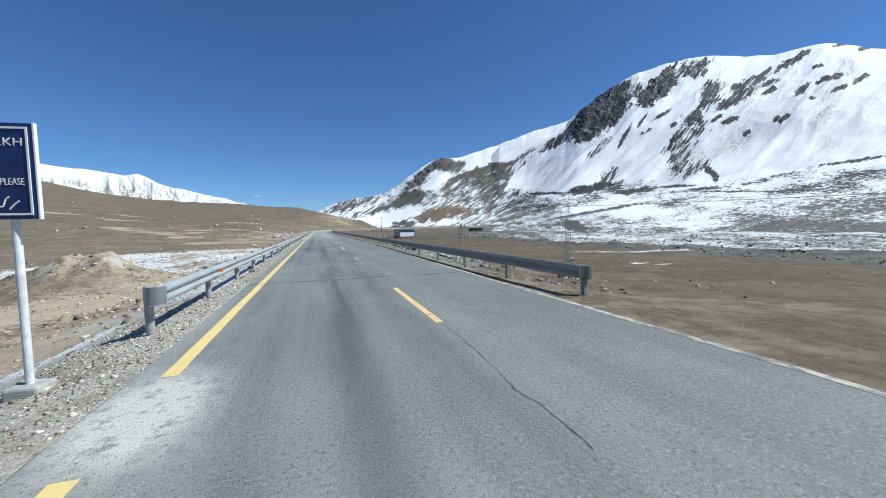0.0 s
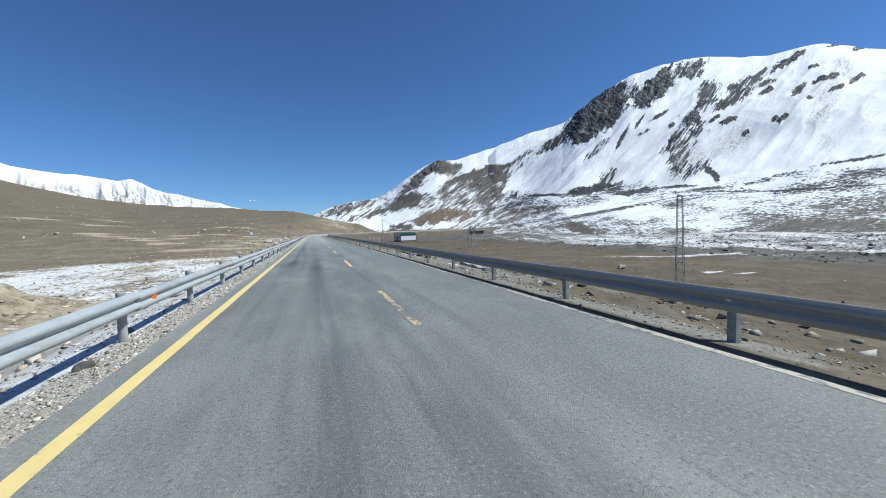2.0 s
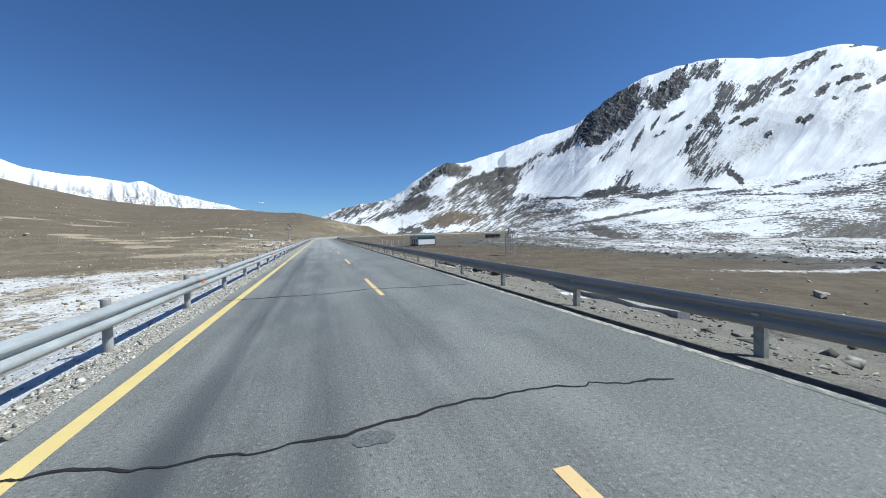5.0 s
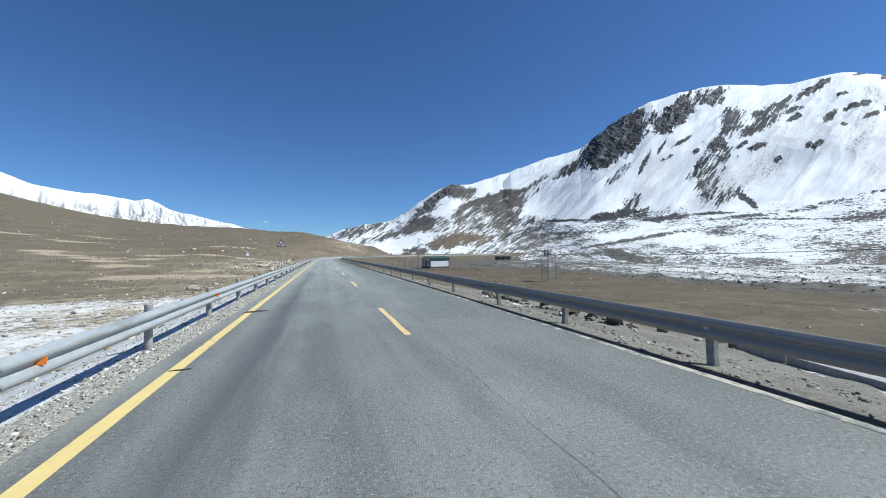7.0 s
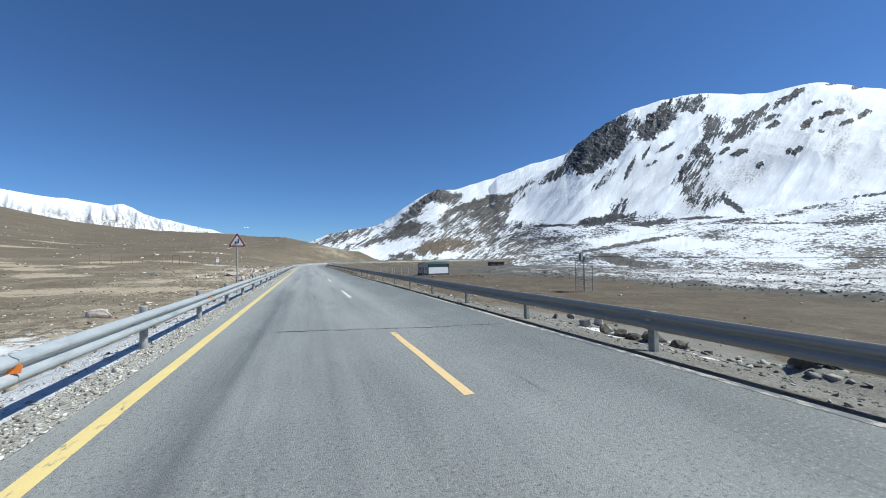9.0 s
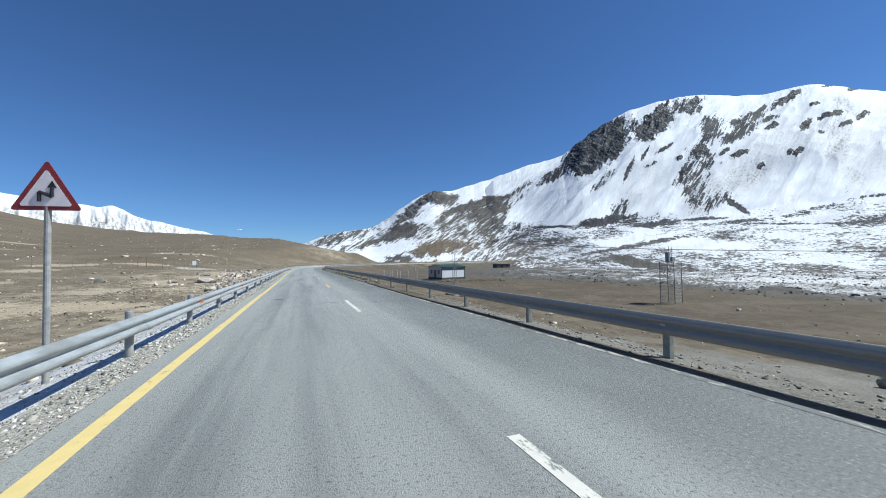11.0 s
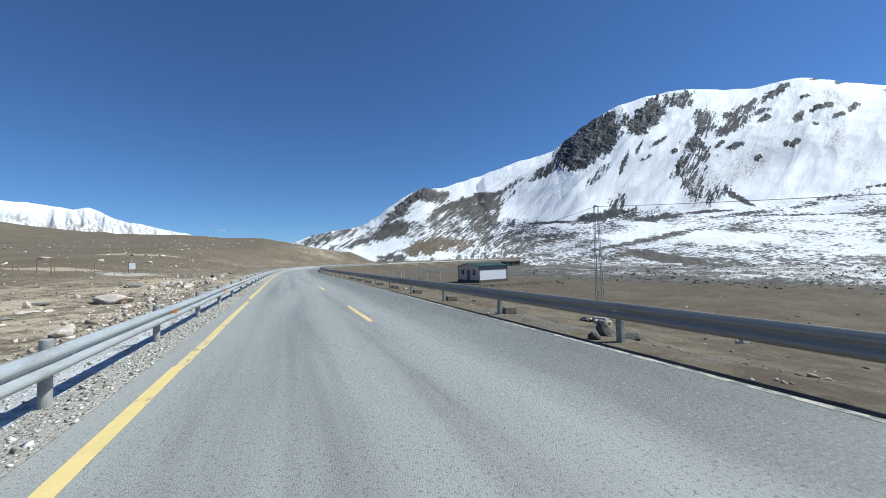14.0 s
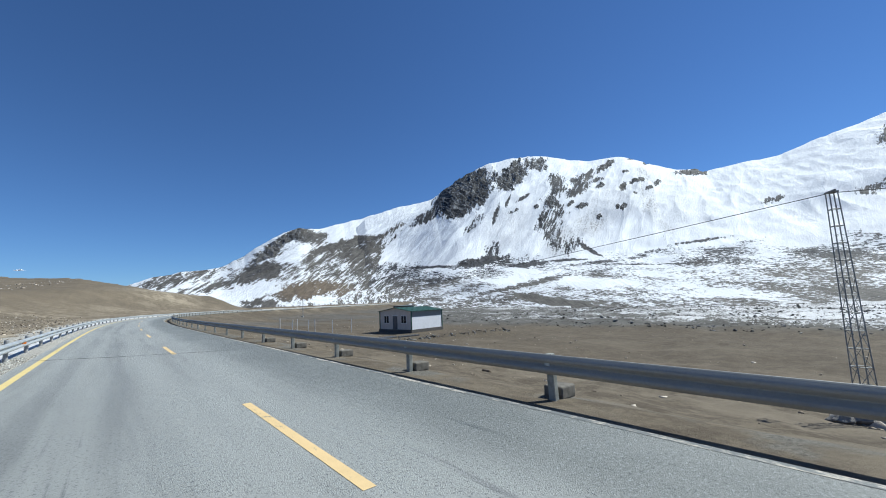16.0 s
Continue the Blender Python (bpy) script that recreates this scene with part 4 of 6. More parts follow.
cols = np.array([-3.90, -3.88, -3.865, *np.arange(-3.7, -2.75, 0.2), *np.arange(-2.7, -1.1, 0.06), *np.arange(-1.1, 0.31, 0.2), 0.6, 1.0, 1.5, 2.0, 2.5, 2.8, 2.985, 3.0, 3.02])
S2, D2 = np.meshgrid(s_line, cols, indexing="ij")


def right_edge(s):
    """Distance of the right-hand edge line from the dashes."""
    return np.interp(s, [10, 40, 60, 84, 97, 115, 140], [2.95, 3.0, 3.03, 2.94, 2.73, 2.75, 2.85])


ragged = (fbm(S2 * 0.9, S2 * 0 + np.sign(D2), 5, 4) - 0.5) * 0.07
D3 = np.where(np.abs(D2 + 0.44) > 3.3, D2 + ragged * (np.abs(D2 + 0.44) > 3.42), D2)
D3 = D3 + (right_edge(S2) + 0.07 - 3.02) * ramp(D2, 1.5, 2.985)
Z2 = np.where((D2 < -3.89) | (D2 > 3.01), -0.16, 0.0)
track = (np.exp(-((D2 + 2.50) / 0.38) ** 2) * np.interp(S2, [28, 38, 75, 100], [0.35, 1.0, 0.9, 0.35])
         + np.exp(-((D2 + 1.5) / 0.34) ** 2) * np.interp(S2, [0, 8, 32, 50, 90], [0.5, 1.0, 0.9, 0.2, 0.5])
         + 0.6 * np.exp(-(((D2 + 2.75) / 0.55) ** 2 + ((S2 - 33) / 2.6) ** 2) ** 1.3) + 0.3 * np.exp(-(((D2 + 1.6) / 0.5) ** 2 + ((S2 - 30) / 1.8) ** 2) ** 1.3)
         + np.exp(-((D2 + 0.2) / 0.5) ** 2) * np.interp(S2, [0, 14, 30, 45, 90], [0.2, 0.7, 0.7, 0.2, 0.2]))
dust = np.exp(-(((D2 + 3.40) / 0.50) ** 2 + ((S2 - 4.1) / 0.95) ** 2) ** 1.4) * 1.6
dust = np.maximum(dust, 0.16 * ramp(-D2, 3.58, 3.86) * (0.4 + 0.9 * fbm(S2 * 0.6, D2 * 2, 88, 3)))
skid = np.zeros_like(S2)
for ss, dd, strength in (([5, 7.7, 12.5, 18, 21], [-1.37, -1.38, -1.44, -1.55, -1.66], 0.6), ([9, 11.8, 17.7, 19], [-1.66, -1.77, -1.94, -2.0], 0.45),
                         ([86, 93, 111], [-2.48, -2.38, -2.28], 0.42), ([86, 104, 118], [-1.87, -1.93, -1.84], 0.3)):
    ends = ramp(S2, ss[0], ss[0] + 3) * ramp(-S2, -ss[-1], -ss[-1] + 4)
    skid = np.maximum(skid, strength * ends * np.exp(-((D2 - np.interp(S2, ss, dd)) / 0.085) ** 4))
# Left lane paler further on; the road's grazing glare is in this tone.
pale_lane = np.interp(S2, [-30, 0, 20, 34, 56, 70, 92, 124], [0.22, 0.25, 0.2, 0.08, 0.2, 0.6, 0.95, 0.9]) * ramp(-D2, -2.2, -0.6)
road = grid_mesh("road", on_road(S2, D3, Z2), ASPHALT, [("track", track), ("dust", dust), ("pale_lane", pale_lane), ("skid", skid), ("far_lane", ramp(D2, 0.5, 1.7))], flip=True)
tagged(road, "weathered grey asphalt road with worn yellow lines and cracks", "road", kind="structure")


def painted(name, s0, s1, d, width, material, z=0.004, step=1.0, wobble=0.0):
    n = max(2, int((s1 - s0) / step) + 1)
    s = np.linspace(s0, s1, n)
    S, W = np.meshgrid(s, [-width / 2, width / 2], indexing="ij")
    mid = d(S) if callable(d) else d
    wob = (fbm(S * 2.3, W * 0 + mid, 8, 3) - 0.5) * wobble
    ob = grid_mesh(name, on_road(S, mid + W + wob, z), material, flip=True)
    ob.parent = road
    return ob


painted("edge_line", -30, 3.1, -3.50, 0.17, YELLOW, wobble=0.02)
painted("edge_line", 5.0, 100, -3.50, 0.17, YELLOW, wobble=0.02)
painted("edge_line", 100, 114, -3.465, 0.17, YELLOW, wobble=0.02)
painted("edge_line", 114, 127, -3.44, 0.16, SCRAPED, wobble=0.05)
painted("edge_line", 127, 460, -3.50, 0.17, YELLOW, wobble=0.02)
painted("edge_line", -30, 82, right_edge, 0.13, CREAM, wobble=0.05)
painted("edge_line", 82, 460, right_edge, 0.10, CREAM, wobble=0.06)
for s0 in (-5.4, 6.15, 17.7, 29.4, 41.2, 52.9, 65.0, 77.2, 90.4, 103.3, 116.7, 129.8, 143.6, 156, 168, 180, 192, 204):
    painted("dash", s0, s0 + 4.0, 0.02, 0.125, PALEDASH if s0 in (77.2, 90.4) else BROWNDASH if s0 == 17.7 else DASHED, wobble=0.03)


def crack(points, width, seed, fine=0.05):
    """A sealed crack: a thin wavering strip through the places given along and across the road."""
    pts = np.array(points, float)
    t = np.linspace(0, 1, 90)
    base = np.linspace(0, 1, len(pts))
    s, d = np.interp(t, base, pts[:, 0]), np.interp(t, base, pts[:, 1])
    s = s + (fbm(t * 22, t * 0, seed, 4) - 0.5) * fine * 4
    d = d + (fbm(t * 22, t * 0 + 5, seed, 4) - 0.5) * fine
    w = width * (0.55 + 0.9 * vnoise(t * 30, t * 0, seed + 3))
    run_s, run_d = np.gradient(s), np.gradient(d)
    n = np.hypot(run_s, run_d) + 1e-9
    P = np.stack([on_road(s + k * w * run_d / n, d - k * w * run_s / n, 0.0065) for k in (-0.5, 0.5)], 1)
    ob = grid_mesh("crack", P, TAR)
    ob.parent = road
    return ob


crack([(12.64, -3.95), (12.55, -2.8), (12.6, -1.9), (12.5, -1.0), (12.75, 0.4), (12.5, 1.6), (12.6, 2.7)], 0.045, 1)
crack([(42.1, -3.9), (42.1, -2.5), (42.1, -1.2), (42.5, -0.2), (42.3, 1.0), (42.2, 2.7)], 0.05, 2)
crack([(70.0, -2.3), (69.8, -1.3), (69.35, 0.5), (69.0, 2.6)], 0.03, 3)
crack([(94.0, -1.6), (93.4, 0.3), (93.0, 2.3)], 0.025, 4)
crack([(146.5, -4.0), (144.8, -1.6), (143.0, 1.6)], 0.06, 5)
crack([(34.5, -3.6), (34.3, -2.0), (34.6, 0.5), (34.3, 2.0)], 0.03, 11)
crack([(6.2, 0.05), (4.7, 0.02), (3.9, -0.03), (3.3, -0.10), (3.0, -0.04), (2.2, -0.06)], 0.006, 6, 0.03)
crack([(52.3, 0.05), (50.4, 0.3), (47.5, 0.25), (44.5, 0.3), (43.0, 0.25)], 0.004, 7)


def oil_stain(s, d, a, b, seed, material=None, rough=0.3):
    """A dark blot on the asphalt with an uneven rim."""
    own = bmesh.new()
    mid = own.verts.new(tuple(on_road(s, d, 0.0055)))
    ring = []
    for i in range(60):
        w = i / 60 * 2 * math.pi
        k = 1 - rough / 2 + rough * float(vnoise(math.cos(w) * 1.5 + 9, math.sin(w) * 1.5 + 4, seed)) + 0.5 * rough * (float(vnoise(math.cos(w) * 6 + 9, math.sin(w) * 6 + 4, seed + 1)) - 0.5)
        ring.append(own.verts.new(tuple(on_road(s + b * k * math.sin(w), d + a * k * math.cos(w), 0.0055))))
    for i in range(60):
        own.faces.new((mid, ring[i], ring[(i + 1) % 60]))
    bmesh.ops.recalc_face_normals(own, faces=own.faces[:])
    return part("stain", own, material or STAIN, road)


STAIN = plain("oily_asphalt", (0.118, 0.121, 0.120), 0.85, scale=40, var=0.5, dirt=0.0)
MUCK = plain("dark_dried_mud", (0.040, 0.033, 0.026), 0.95, scale=30, var=0.5, dirt=0.3)
WETMUD = plain("brown_mud_smear", (0.085, 0.068, 0.050), 0.9, scale=20, var=0.4, dirt=0.2)
oil_stain(96.2, -2.57, 0.19, 0.17, 1)
oil_stain(57.46, -3.50, 0.15, 0.13, 2, MUCK, 0.8)
oil_stain(57.56, -3.27, 0.24, 0.16, 9, WETMUD, 0.7)
oil_stain(51.7, -3.43, 0.15, 0.045, 5, MUCK, 0.8)
oil_stain(34.2, -1.1, 0.16, 0.11, 4)

# ---------------------------------------------------------------- guard rails
WAVE = [(0.000, -0.155), (0.012, -0.150), (0.020, -0.135), (0.078, -0.105), (0.083, -0.090), (0.083, -0.068), (0.078, -0.053),
        (0.008, -0.012), (0.002, 0.0), (0.008, 0.012), (0.078, 0.053), (0.083, 0.068), (0.083, 0.090), (0.078, 0.105),
        (0.020, 0.135), (0.012, 0.150), (0.000, 0.155)]


def beam_bm(stations, d, side, mid):
    """The double-waved sheet along the stations; side is the way that it bulges: 1 to the right, -1 to the left."""
    outer = [(d + side * o, mid + h * 1.05) for o, h in WAVE]
    inner = [(d + side * (o - 0.005), mid + h * 1.05) for o, h in WAVE]
    loop = outer + inner[::-1]
    own = bmesh.new()
    rings = [[own.verts.new(tuple(on_road(s, a, b))) for a, b in loop] for s in stations]
    n = len(loop)
    for p, q in zip(rings[:-1], rings[1:]):
        for i in range(n):
            f = own.faces.new((p[i], p[(i + 1) % n], q[(i + 1) % n], q[i]))
            f.smooth = True
    bmesh.ops.recalc_face_normals(own, faces=own.faces[:])
    return own


def curl_bm(s, d, side, mid):
    """The rounded end of a rail, curled back round its first post."""
    own = bmesh.new()
    r = 0.165
    rings = []
    for i in range(13):
        w = i / 12 * math.pi * 1.05
        ds, dd = -math.sin(w) * r, side * (0.045 - r + math.cos(w) * r)
        row = []
        for k in (-0.165, -0.15, 0.15, 0.165):
            row.append(own.verts.new(tuple(on_road(s + ds, d + dd, mid + k))))
        rings.append(row)
    for p, q in zip(rings[:-1], rings[1:]):
        for i in range(3):
            own.faces.new((p[i], p[i + 1], q[i + 1], q[i])).smooth = True
    bmesh.ops.solidify(own, geom=own.faces[:], thickness=0.006)
    bmesh.ops.recalc_face_normals(own, faces=own.faces[:])
    return own


def post_mesh(kind):
    if kind == "round":
        own = rod((0, 0, -0.9), (0, 0, 0.69), 0.07, 18, bevel=0.012)
    else:
        own = box((0.11, 0.13, 1.45), (0, 0, -0.19), 0.012)
    me = bpy.data.meshes.new("post")
    own.to_mesh(me)
    own.free()
    me.materials.append(POSTGREY if kind == "round" else POSTSTONE)
    return me


def guard_rail(label, stations, d_post, d_beam, side, kind, height, lit, steel):
    rail = thing("guard_rail", pose(*on_road(stations[0], d_post)), label, "guard rail")
    inv = rail.matrix_world.inverted()
    me = post_mesh(kind)
    clip_me = bpy.data.meshes.new("spacer")
    own = box((0.15, 0.10, 0.20), (0, 0, 0), 0.01)
    own.to_mesh(clip_me)
    own.free()
    clip_me.materials.append(ZINC)
    refl = bpy.data.meshes.new("reflector")
    own = slab([(-0.045, -0.05), (0.045, -0.05), (0.06, 0.01), (0.03, 0.055), (-0.03, 0.055), (-0.06, 0.01)], 0.012)
    own.to_mesh(refl)
    own.free()
    refl.materials.append(ORANGE)
    rnd = random.Random(int(d_post * 10))
    for i, s in enumerate(stations):
        h = float(np.interp(s, LINE[:, 3], LINE[:, 2]))
        mid = float(np.interp(s, (8, 25, 60), height))
        lean = rnd.uniform(-1.5, 1.5)
        ob = new("post", me)
        ob.parent = rail
        ob.matrix_local = inv @ pose(*on_road(s, d_post, rnd.uniform(-0.015, 0.015)), lean, rnd.uniform(-1.2, 1.2), -math.degrees(h))
        sp = new("spacer", clip_me)
        sp.parent = rail
        sp.matrix_local = inv @ pose(*on_road(s, (d_post + d_beam) / 2, mid), 0, 0, -math.degrees(h))
        if i + 1 < len(stations):
            e = stations[i + 1]
            own = beam_bm(np.linspace(s - 0.06, e + 0.06, 3 if e < 140 else 5), d_beam + side * 0.004 * (i % 2), side, mid + rnd.uniform(-0.006, 0.006))
            own.transform(inv)
            part("beam", own, steel, rail)

    for s in lit:
        h = float(np.interp(s, LINE[:, 3], LINE[:, 2]))
        rf = new("reflector", refl)
        rf.parent = rail
        rf.matrix_local = inv @ pose(*on_road(s, d_beam + side * 0.055, float(np.interp(s, (8, 25, 60), height)) + 0.02), 0, 0, -math.degrees(h) + 12 * side)
    own = curl_bm(stations[0] - 0.06, d_beam + side * 0.045, side, height[0])
    own.transform(inv)
    part("end_cap", own, steel, rail, "rounded steel end piece")
    return rail


left_posts = list(np.interp(np.arange(0, 26), [0, 9, 12, 16, 23, 25], [7.9, 42.4, 54.1, 70.2, 99.7, 108.8])) + list(np.arange(113.2, 330, 4.4))
right_posts = list(np.interp(np.arange(0, 31), [0, 8, 13, 14, 16, 21, 25, 26, 27, 30], [7.65, 38.7, 57.4, 62.1, 70.4, 91.5, 108.3, 112.7, 117.3, 130.8])) + list(np.arange(135.0, 330, 4.2))
guard_rail("galvanised double-wave steel guard rail on round posts with orange reflectors", left_posts, -4.68, -4.47, 1, "round", (0.53, 0.47, 0.455), (12, 20, 27.5, 35, 42.7, 50.7, 57.9, 66.1, 74.5, 83, 91.4, 100, 109, 118, 126, 134, 142, 150), ZINC)
guard_rail("galvanised double-wave steel guard rail on square pale posts", right_posts, 4.05, 3.95, -1, "square", (0.46, 0.41, 0.39), (), SHADEZINC)


# ---------------------------------------------------------------- stones
def stone_field(name, x, y, size, sink, material, label, seed, flat=0.6):
    """Many loose stones in one mesh, each a rough lump of its own shape."""
    rng = np.random.RandomState(seed)
    V = np.array([(i, j, k) for i in (-1, 1) for j in (-1, 1) for k in (-1, 1)], float) * 0.8
    F = np.array([(0, 1, 3), (0, 3, 2), (4, 6, 7), (4, 7, 5), (0, 4, 5), (0, 5, 1), (2, 3, 7), (2, 7, 6), (0, 2, 6), (0, 6, 4), (1, 5, 7), (1, 7, 3)])
    n = len(x)
    sc = np.stack([size * rng.uniform(0.7, 1.5, n), size * rng.uniform(0.6, 1.2, n), size * flat * rng.uniform(0.6, 1.2, n)], -1)[:, None, :]
    P = (V[None] + rng.uniform(-0.62, 0.62, (n, 8, 3))) * sc
    tip = rng.uniform(-0.6, 0.6, n)[:, None]
    P = np.stack([P[..., 0] * np.cos(tip) - P[..., 2] * np.sin(tip), P[..., 1], P[..., 0] * np.sin(tip) + P[..., 2] * np.cos(tip)], -1)
    w = rng.uniform(0, 2 * math.pi, n)
    c, s = np.cos(w)[:, None], np.sin(w)[:, None]
    z = ground_z(x, y)
    P = np.stack([P[..., 0] * c - P[..., 1] * s + x[:, None], P[..., 0] * s + P[..., 1] * c + y[:, None],
                  P[..., 2] + (z + size * flat * (0.5 - sink))[:, None]], -1)
    faces = (F[None] + (np.arange(n) * len(V))[:, None, None]).reshape(-1, 3)
    me = bpy.data.meshes.new(name)
    me.vertices.add(P.size // 3)
    me.vertices.foreach_set("co", P.reshape(-1).astype(np.float32))
    me.loops.add(faces.size)
    me.loops.foreach_set("vertex_index", faces.reshape(-1).astype(np.int32))
    me.polygons.add(len(faces))
    me.polygons.foreach_set("loop_start", np.arange(0, faces.size, 3, dtype=np.int32))
    me.update(calc_edges=True)
    me.materials.append(material)
    return tagged(new(name, me), label, "stones", kind="stuff")


rng = np.random.RandomState(4)
n = 82000
sx_ = np.where(rng.uniform(0, 1, n) < 0.7, rng.uniform(-5.9, -3.96, n), -4.1 - rng.gamma(1.5, 1.3, n))
sy_ = rng.uniform(0, 150, n)
keep = ((sy_ > 14) | (rng.uniform(0, 1, n) < 0.75)) & ((sx_ > -4.75) | (sy_ < 12) | (rng.uniform(0, 1, n) < 0.22))
sx_, sy_, n = sx_[keep], sy_[keep], int(keep.sum())
size_ = np.minimum(rng.gamma(1.3, 0.0054, n) + 0.005, 0.042)
early = sy_ + rng.normal(0, 8, n) < 30
stone_field("verge_gravel", sx_[~early], sy_[~early], size_[~early], 0.12, PEBBLE, "loose pale and grey gravel stones along the road verge", 5)
stone_field("verge_gravel", sx_[early], sy_[early], size_[early], 0.12, RUBBLE, "loose beige gravel stones along the road verge", 15)
n = 16000
sx_ = 3.5 + rng.gamma(1.6, 2.6, n)
sy_ = rng.uniform(0, 125, n)
keep = (sy_ > 9) & ((sy_ < 100) | (rng.uniform(0, 1, n) < 0.35))
sx_, sy_, n = sx_[keep], sy_[keep], int(keep.sum())
stone_field("verge_gravel", sx_, sy_, np.minimum(rng.gamma(1.2, 0.0075, n) + 0.007, 0.05), 0.3, BANKSTONE, "loose grey and brown gravel on the bank below the guard rail", 6)
n = 900
along = rng.uniform(0, 1, n)
wx = np.where(along < 0.45, 17.5 + rng.normal(0, 0.9, n), np.where(along < 0.72, 13.1 + rng.normal(0, 0.8, n), 13.5 + rng.normal(0, 2.2, n)))
wy = np.where(along < 0.45, 46 + 24 * along + rng.normal(0, 1.5, n), np.where(along < 0.72, 62 + 66 * (along - 0.45) + rng.normal(0, 0.8, n), 20 + 80 * (along - 0.72) + rng.normal(0, 2, n)))
stone_field("rubble", wx, wy, np.minimum(rng.gamma(1.2, 0.042, n) + 0.025, 0.24), 0.35, BANKSTONE, "rough grey rubble at the foot of the road bank", 16)
n = 11000
sx_ = -5.5 - rng.gamma(1.5, 9, n)
sy_ = rng.uniform(0, 240, n)
keep = road_place(sx_, sy_)[0] < -6
stone_field("field_stones", sx_[keep], sy_[keep], rng.gamma(1.2, 0.027, n)[keep] + 0.018, 0.3, FIELDSTONE, "scattered pale stones on the brown flat", 7)
n = 1800
sx_ = 7 + rng.gamma(1.8, 18, n)
sy_ = rng.uniform(0, 240, n)
keep = road_place(sx_, sy_)[0] > 6
stone_field("field_stones", sx_[keep], sy_[keep], rng.gamma(1.3, 0.030, n)[keep] + 0.02, 0.3, FIELDSTONE, "scattered stones on the bare valley floor", 8)
n = 2000
along = rng.uniform(0, 1, n)
wx = -9.2 - 6.0 * along + rng.normal(0, 1.5, n)
wy = 126 + 44 * along + rng.normal(0, 2.0, n)
keep = road_place(wx, wy)[0] < -6
stone_field("rubble", wx[keep], wy[keep], np.minimum(rng.gamma(1.2, 0.032, n) + 0.02, 0.25)[keep], 0.3, RUBBLE, "strip of pale angular rubble beside the guard rail", 14)
n = 1700
wx = -25 - 300 * rng.uniform(0, 1, n) ** 1.6
wy = rng.uniform(60, 560, n)
keep = road_place(wx, wy)[0] < -18
stone_field("hill_stones", wx[keep], wy[keep], (np.minimum(rng.gamma(1.3, 0.10, n) + 0.06, 0.7) * (0.3 + 0.7 * ramp(wy, 110, 170)))[keep], 0.35, RUBBLE, "pale boulders strewn over the brown hillside", 9)


n = 15000
wx = rng.uniform(62, 165, n)
wy = rng.uniform(15, 240, n)
keep = road_place(wx, wy)[0] > 64
stone_field("riverbed_rocks", wx[keep], wy[keep], np.minimum(rng.gamma(1.2, 0.055, n) + 0.04, 0.34)[keep], 0.45, BEDROCK, "dark rough rocks in the snowy riverbed", 12)


def boulder(x, y, size, material, seed, label, sink=0.28, turn=0.0):
    own = bmesh.new()
    bmesh.ops.create_icosphere(own, subdivisions=3, radius=1)
    rr_ = random.Random(seed)
    cuts = [(Vector((rr_.gauss(0, 1), rr_.gauss(0, 1), rr_.gauss(0, 0.8))).normalized(), rr_.uniform(0.46, 0.84)) for _ in range(15)]
    for v in own.verts:
        p = v.co.copy()
        for nrm, lim in cuts:
            over = p.dot(nrm) - lim
            if over > 0:
                p -= nrm * over
        k = 1.15 + 0.22 * noise.noise(p * 1.1 + Vector((seed * 3.1, 0, 0))) + 0.10 * noise.noise(p * 2.7 + Vector((0, seed * 1.7, 0))) + 0.06 * noise.noise(p * 7)
        q = p * k
        v.co = Vector((q.x * size[0], q.y * size[1], q.z * size[2]))
    me = bpy.data.meshes.new("boulder")
    own.to_mesh(me)
    own.free()
    me.materials.append(material)
    ob = new("boulder", me)
    ob.matrix_world = pose(x, y, ground_z(x, y) + size[2] * (1 - 2 * sink), 0, 0, turn)
    return tagged(smooth(ob, False), label, "boulder", "boulders beside the road")


# Dark lumps of unknown debris, shaped as small rocks.
boulder(-4.52, 17.9, (0.13, 0.12, 0.10), DARK_ROCK, 9, "dark lump of debris under the guard rail")
boulder(-4.85, 16.6, (0.12, 0.10, 0.08), DARK_ROCK, 33, "dark lump of debris under the guard rail")
boulder(-4.95, 20.3, (0.11, 0.09, 0.07), DARK_ROCK, 34, "dark lump of debris under the guard rail")
boulder(-14.9, 94.0, (0.75, 0.55, 0.42), PALE_ROCK, 1, "pale pinkish boulder lying on the brown flat")
boulder(-14.9, 146.2, (1.35, 0.9, 0.5), PALE_ROCK, 2, "broad pale slab-like boulder among stones beside the rail")
boulder(-11.3, 129.6, (0.55, 0.42, 0.38), PALE_ROCK, 4, "whitish split boulder in a strip of rubble")
boulder(-11.9, 130.7, (0.38, 0.34, 0.26), DARK_ROCK, 5, "dark boulder in a strip of rubble")
boulder(-13.9, 161.0, (1.0, 0.7, 0.55), PALE_ROCK, 6, "angular pale block in a heap of stones")
boulder(-15.4, 162.4, (0.8, 0.6, 0.5), PALE_ROCK, 7, "angular pale block in a heap of stones")
boulder(-12.6, 160.0, (0.7, 0.55, 0.42), PALE_ROCK, 8, "angular pale block in a heap of stones")
boulder(-27.9, 146.0, (0.7, 0.6, 0.4), GREY_ROCK, 3, "low grey boulder on the brown flat")
for i in range(48):
    r_ = random.Random(50 + i)
    boulder(-11 - r_.uniform(0, 9), 138 + r_.uniform(0, 44), [0.14 + 0.75 * r_.random() ** 2.2 for _ in range(2)] + [0.10 + 0.30 * r_.random() ** 2], PALE_ROCK if i % 3 else GREY_ROCK, 10 + i,
            "weathered pale boulder in a heap of stones", turn=r_.uniform(0, 180))


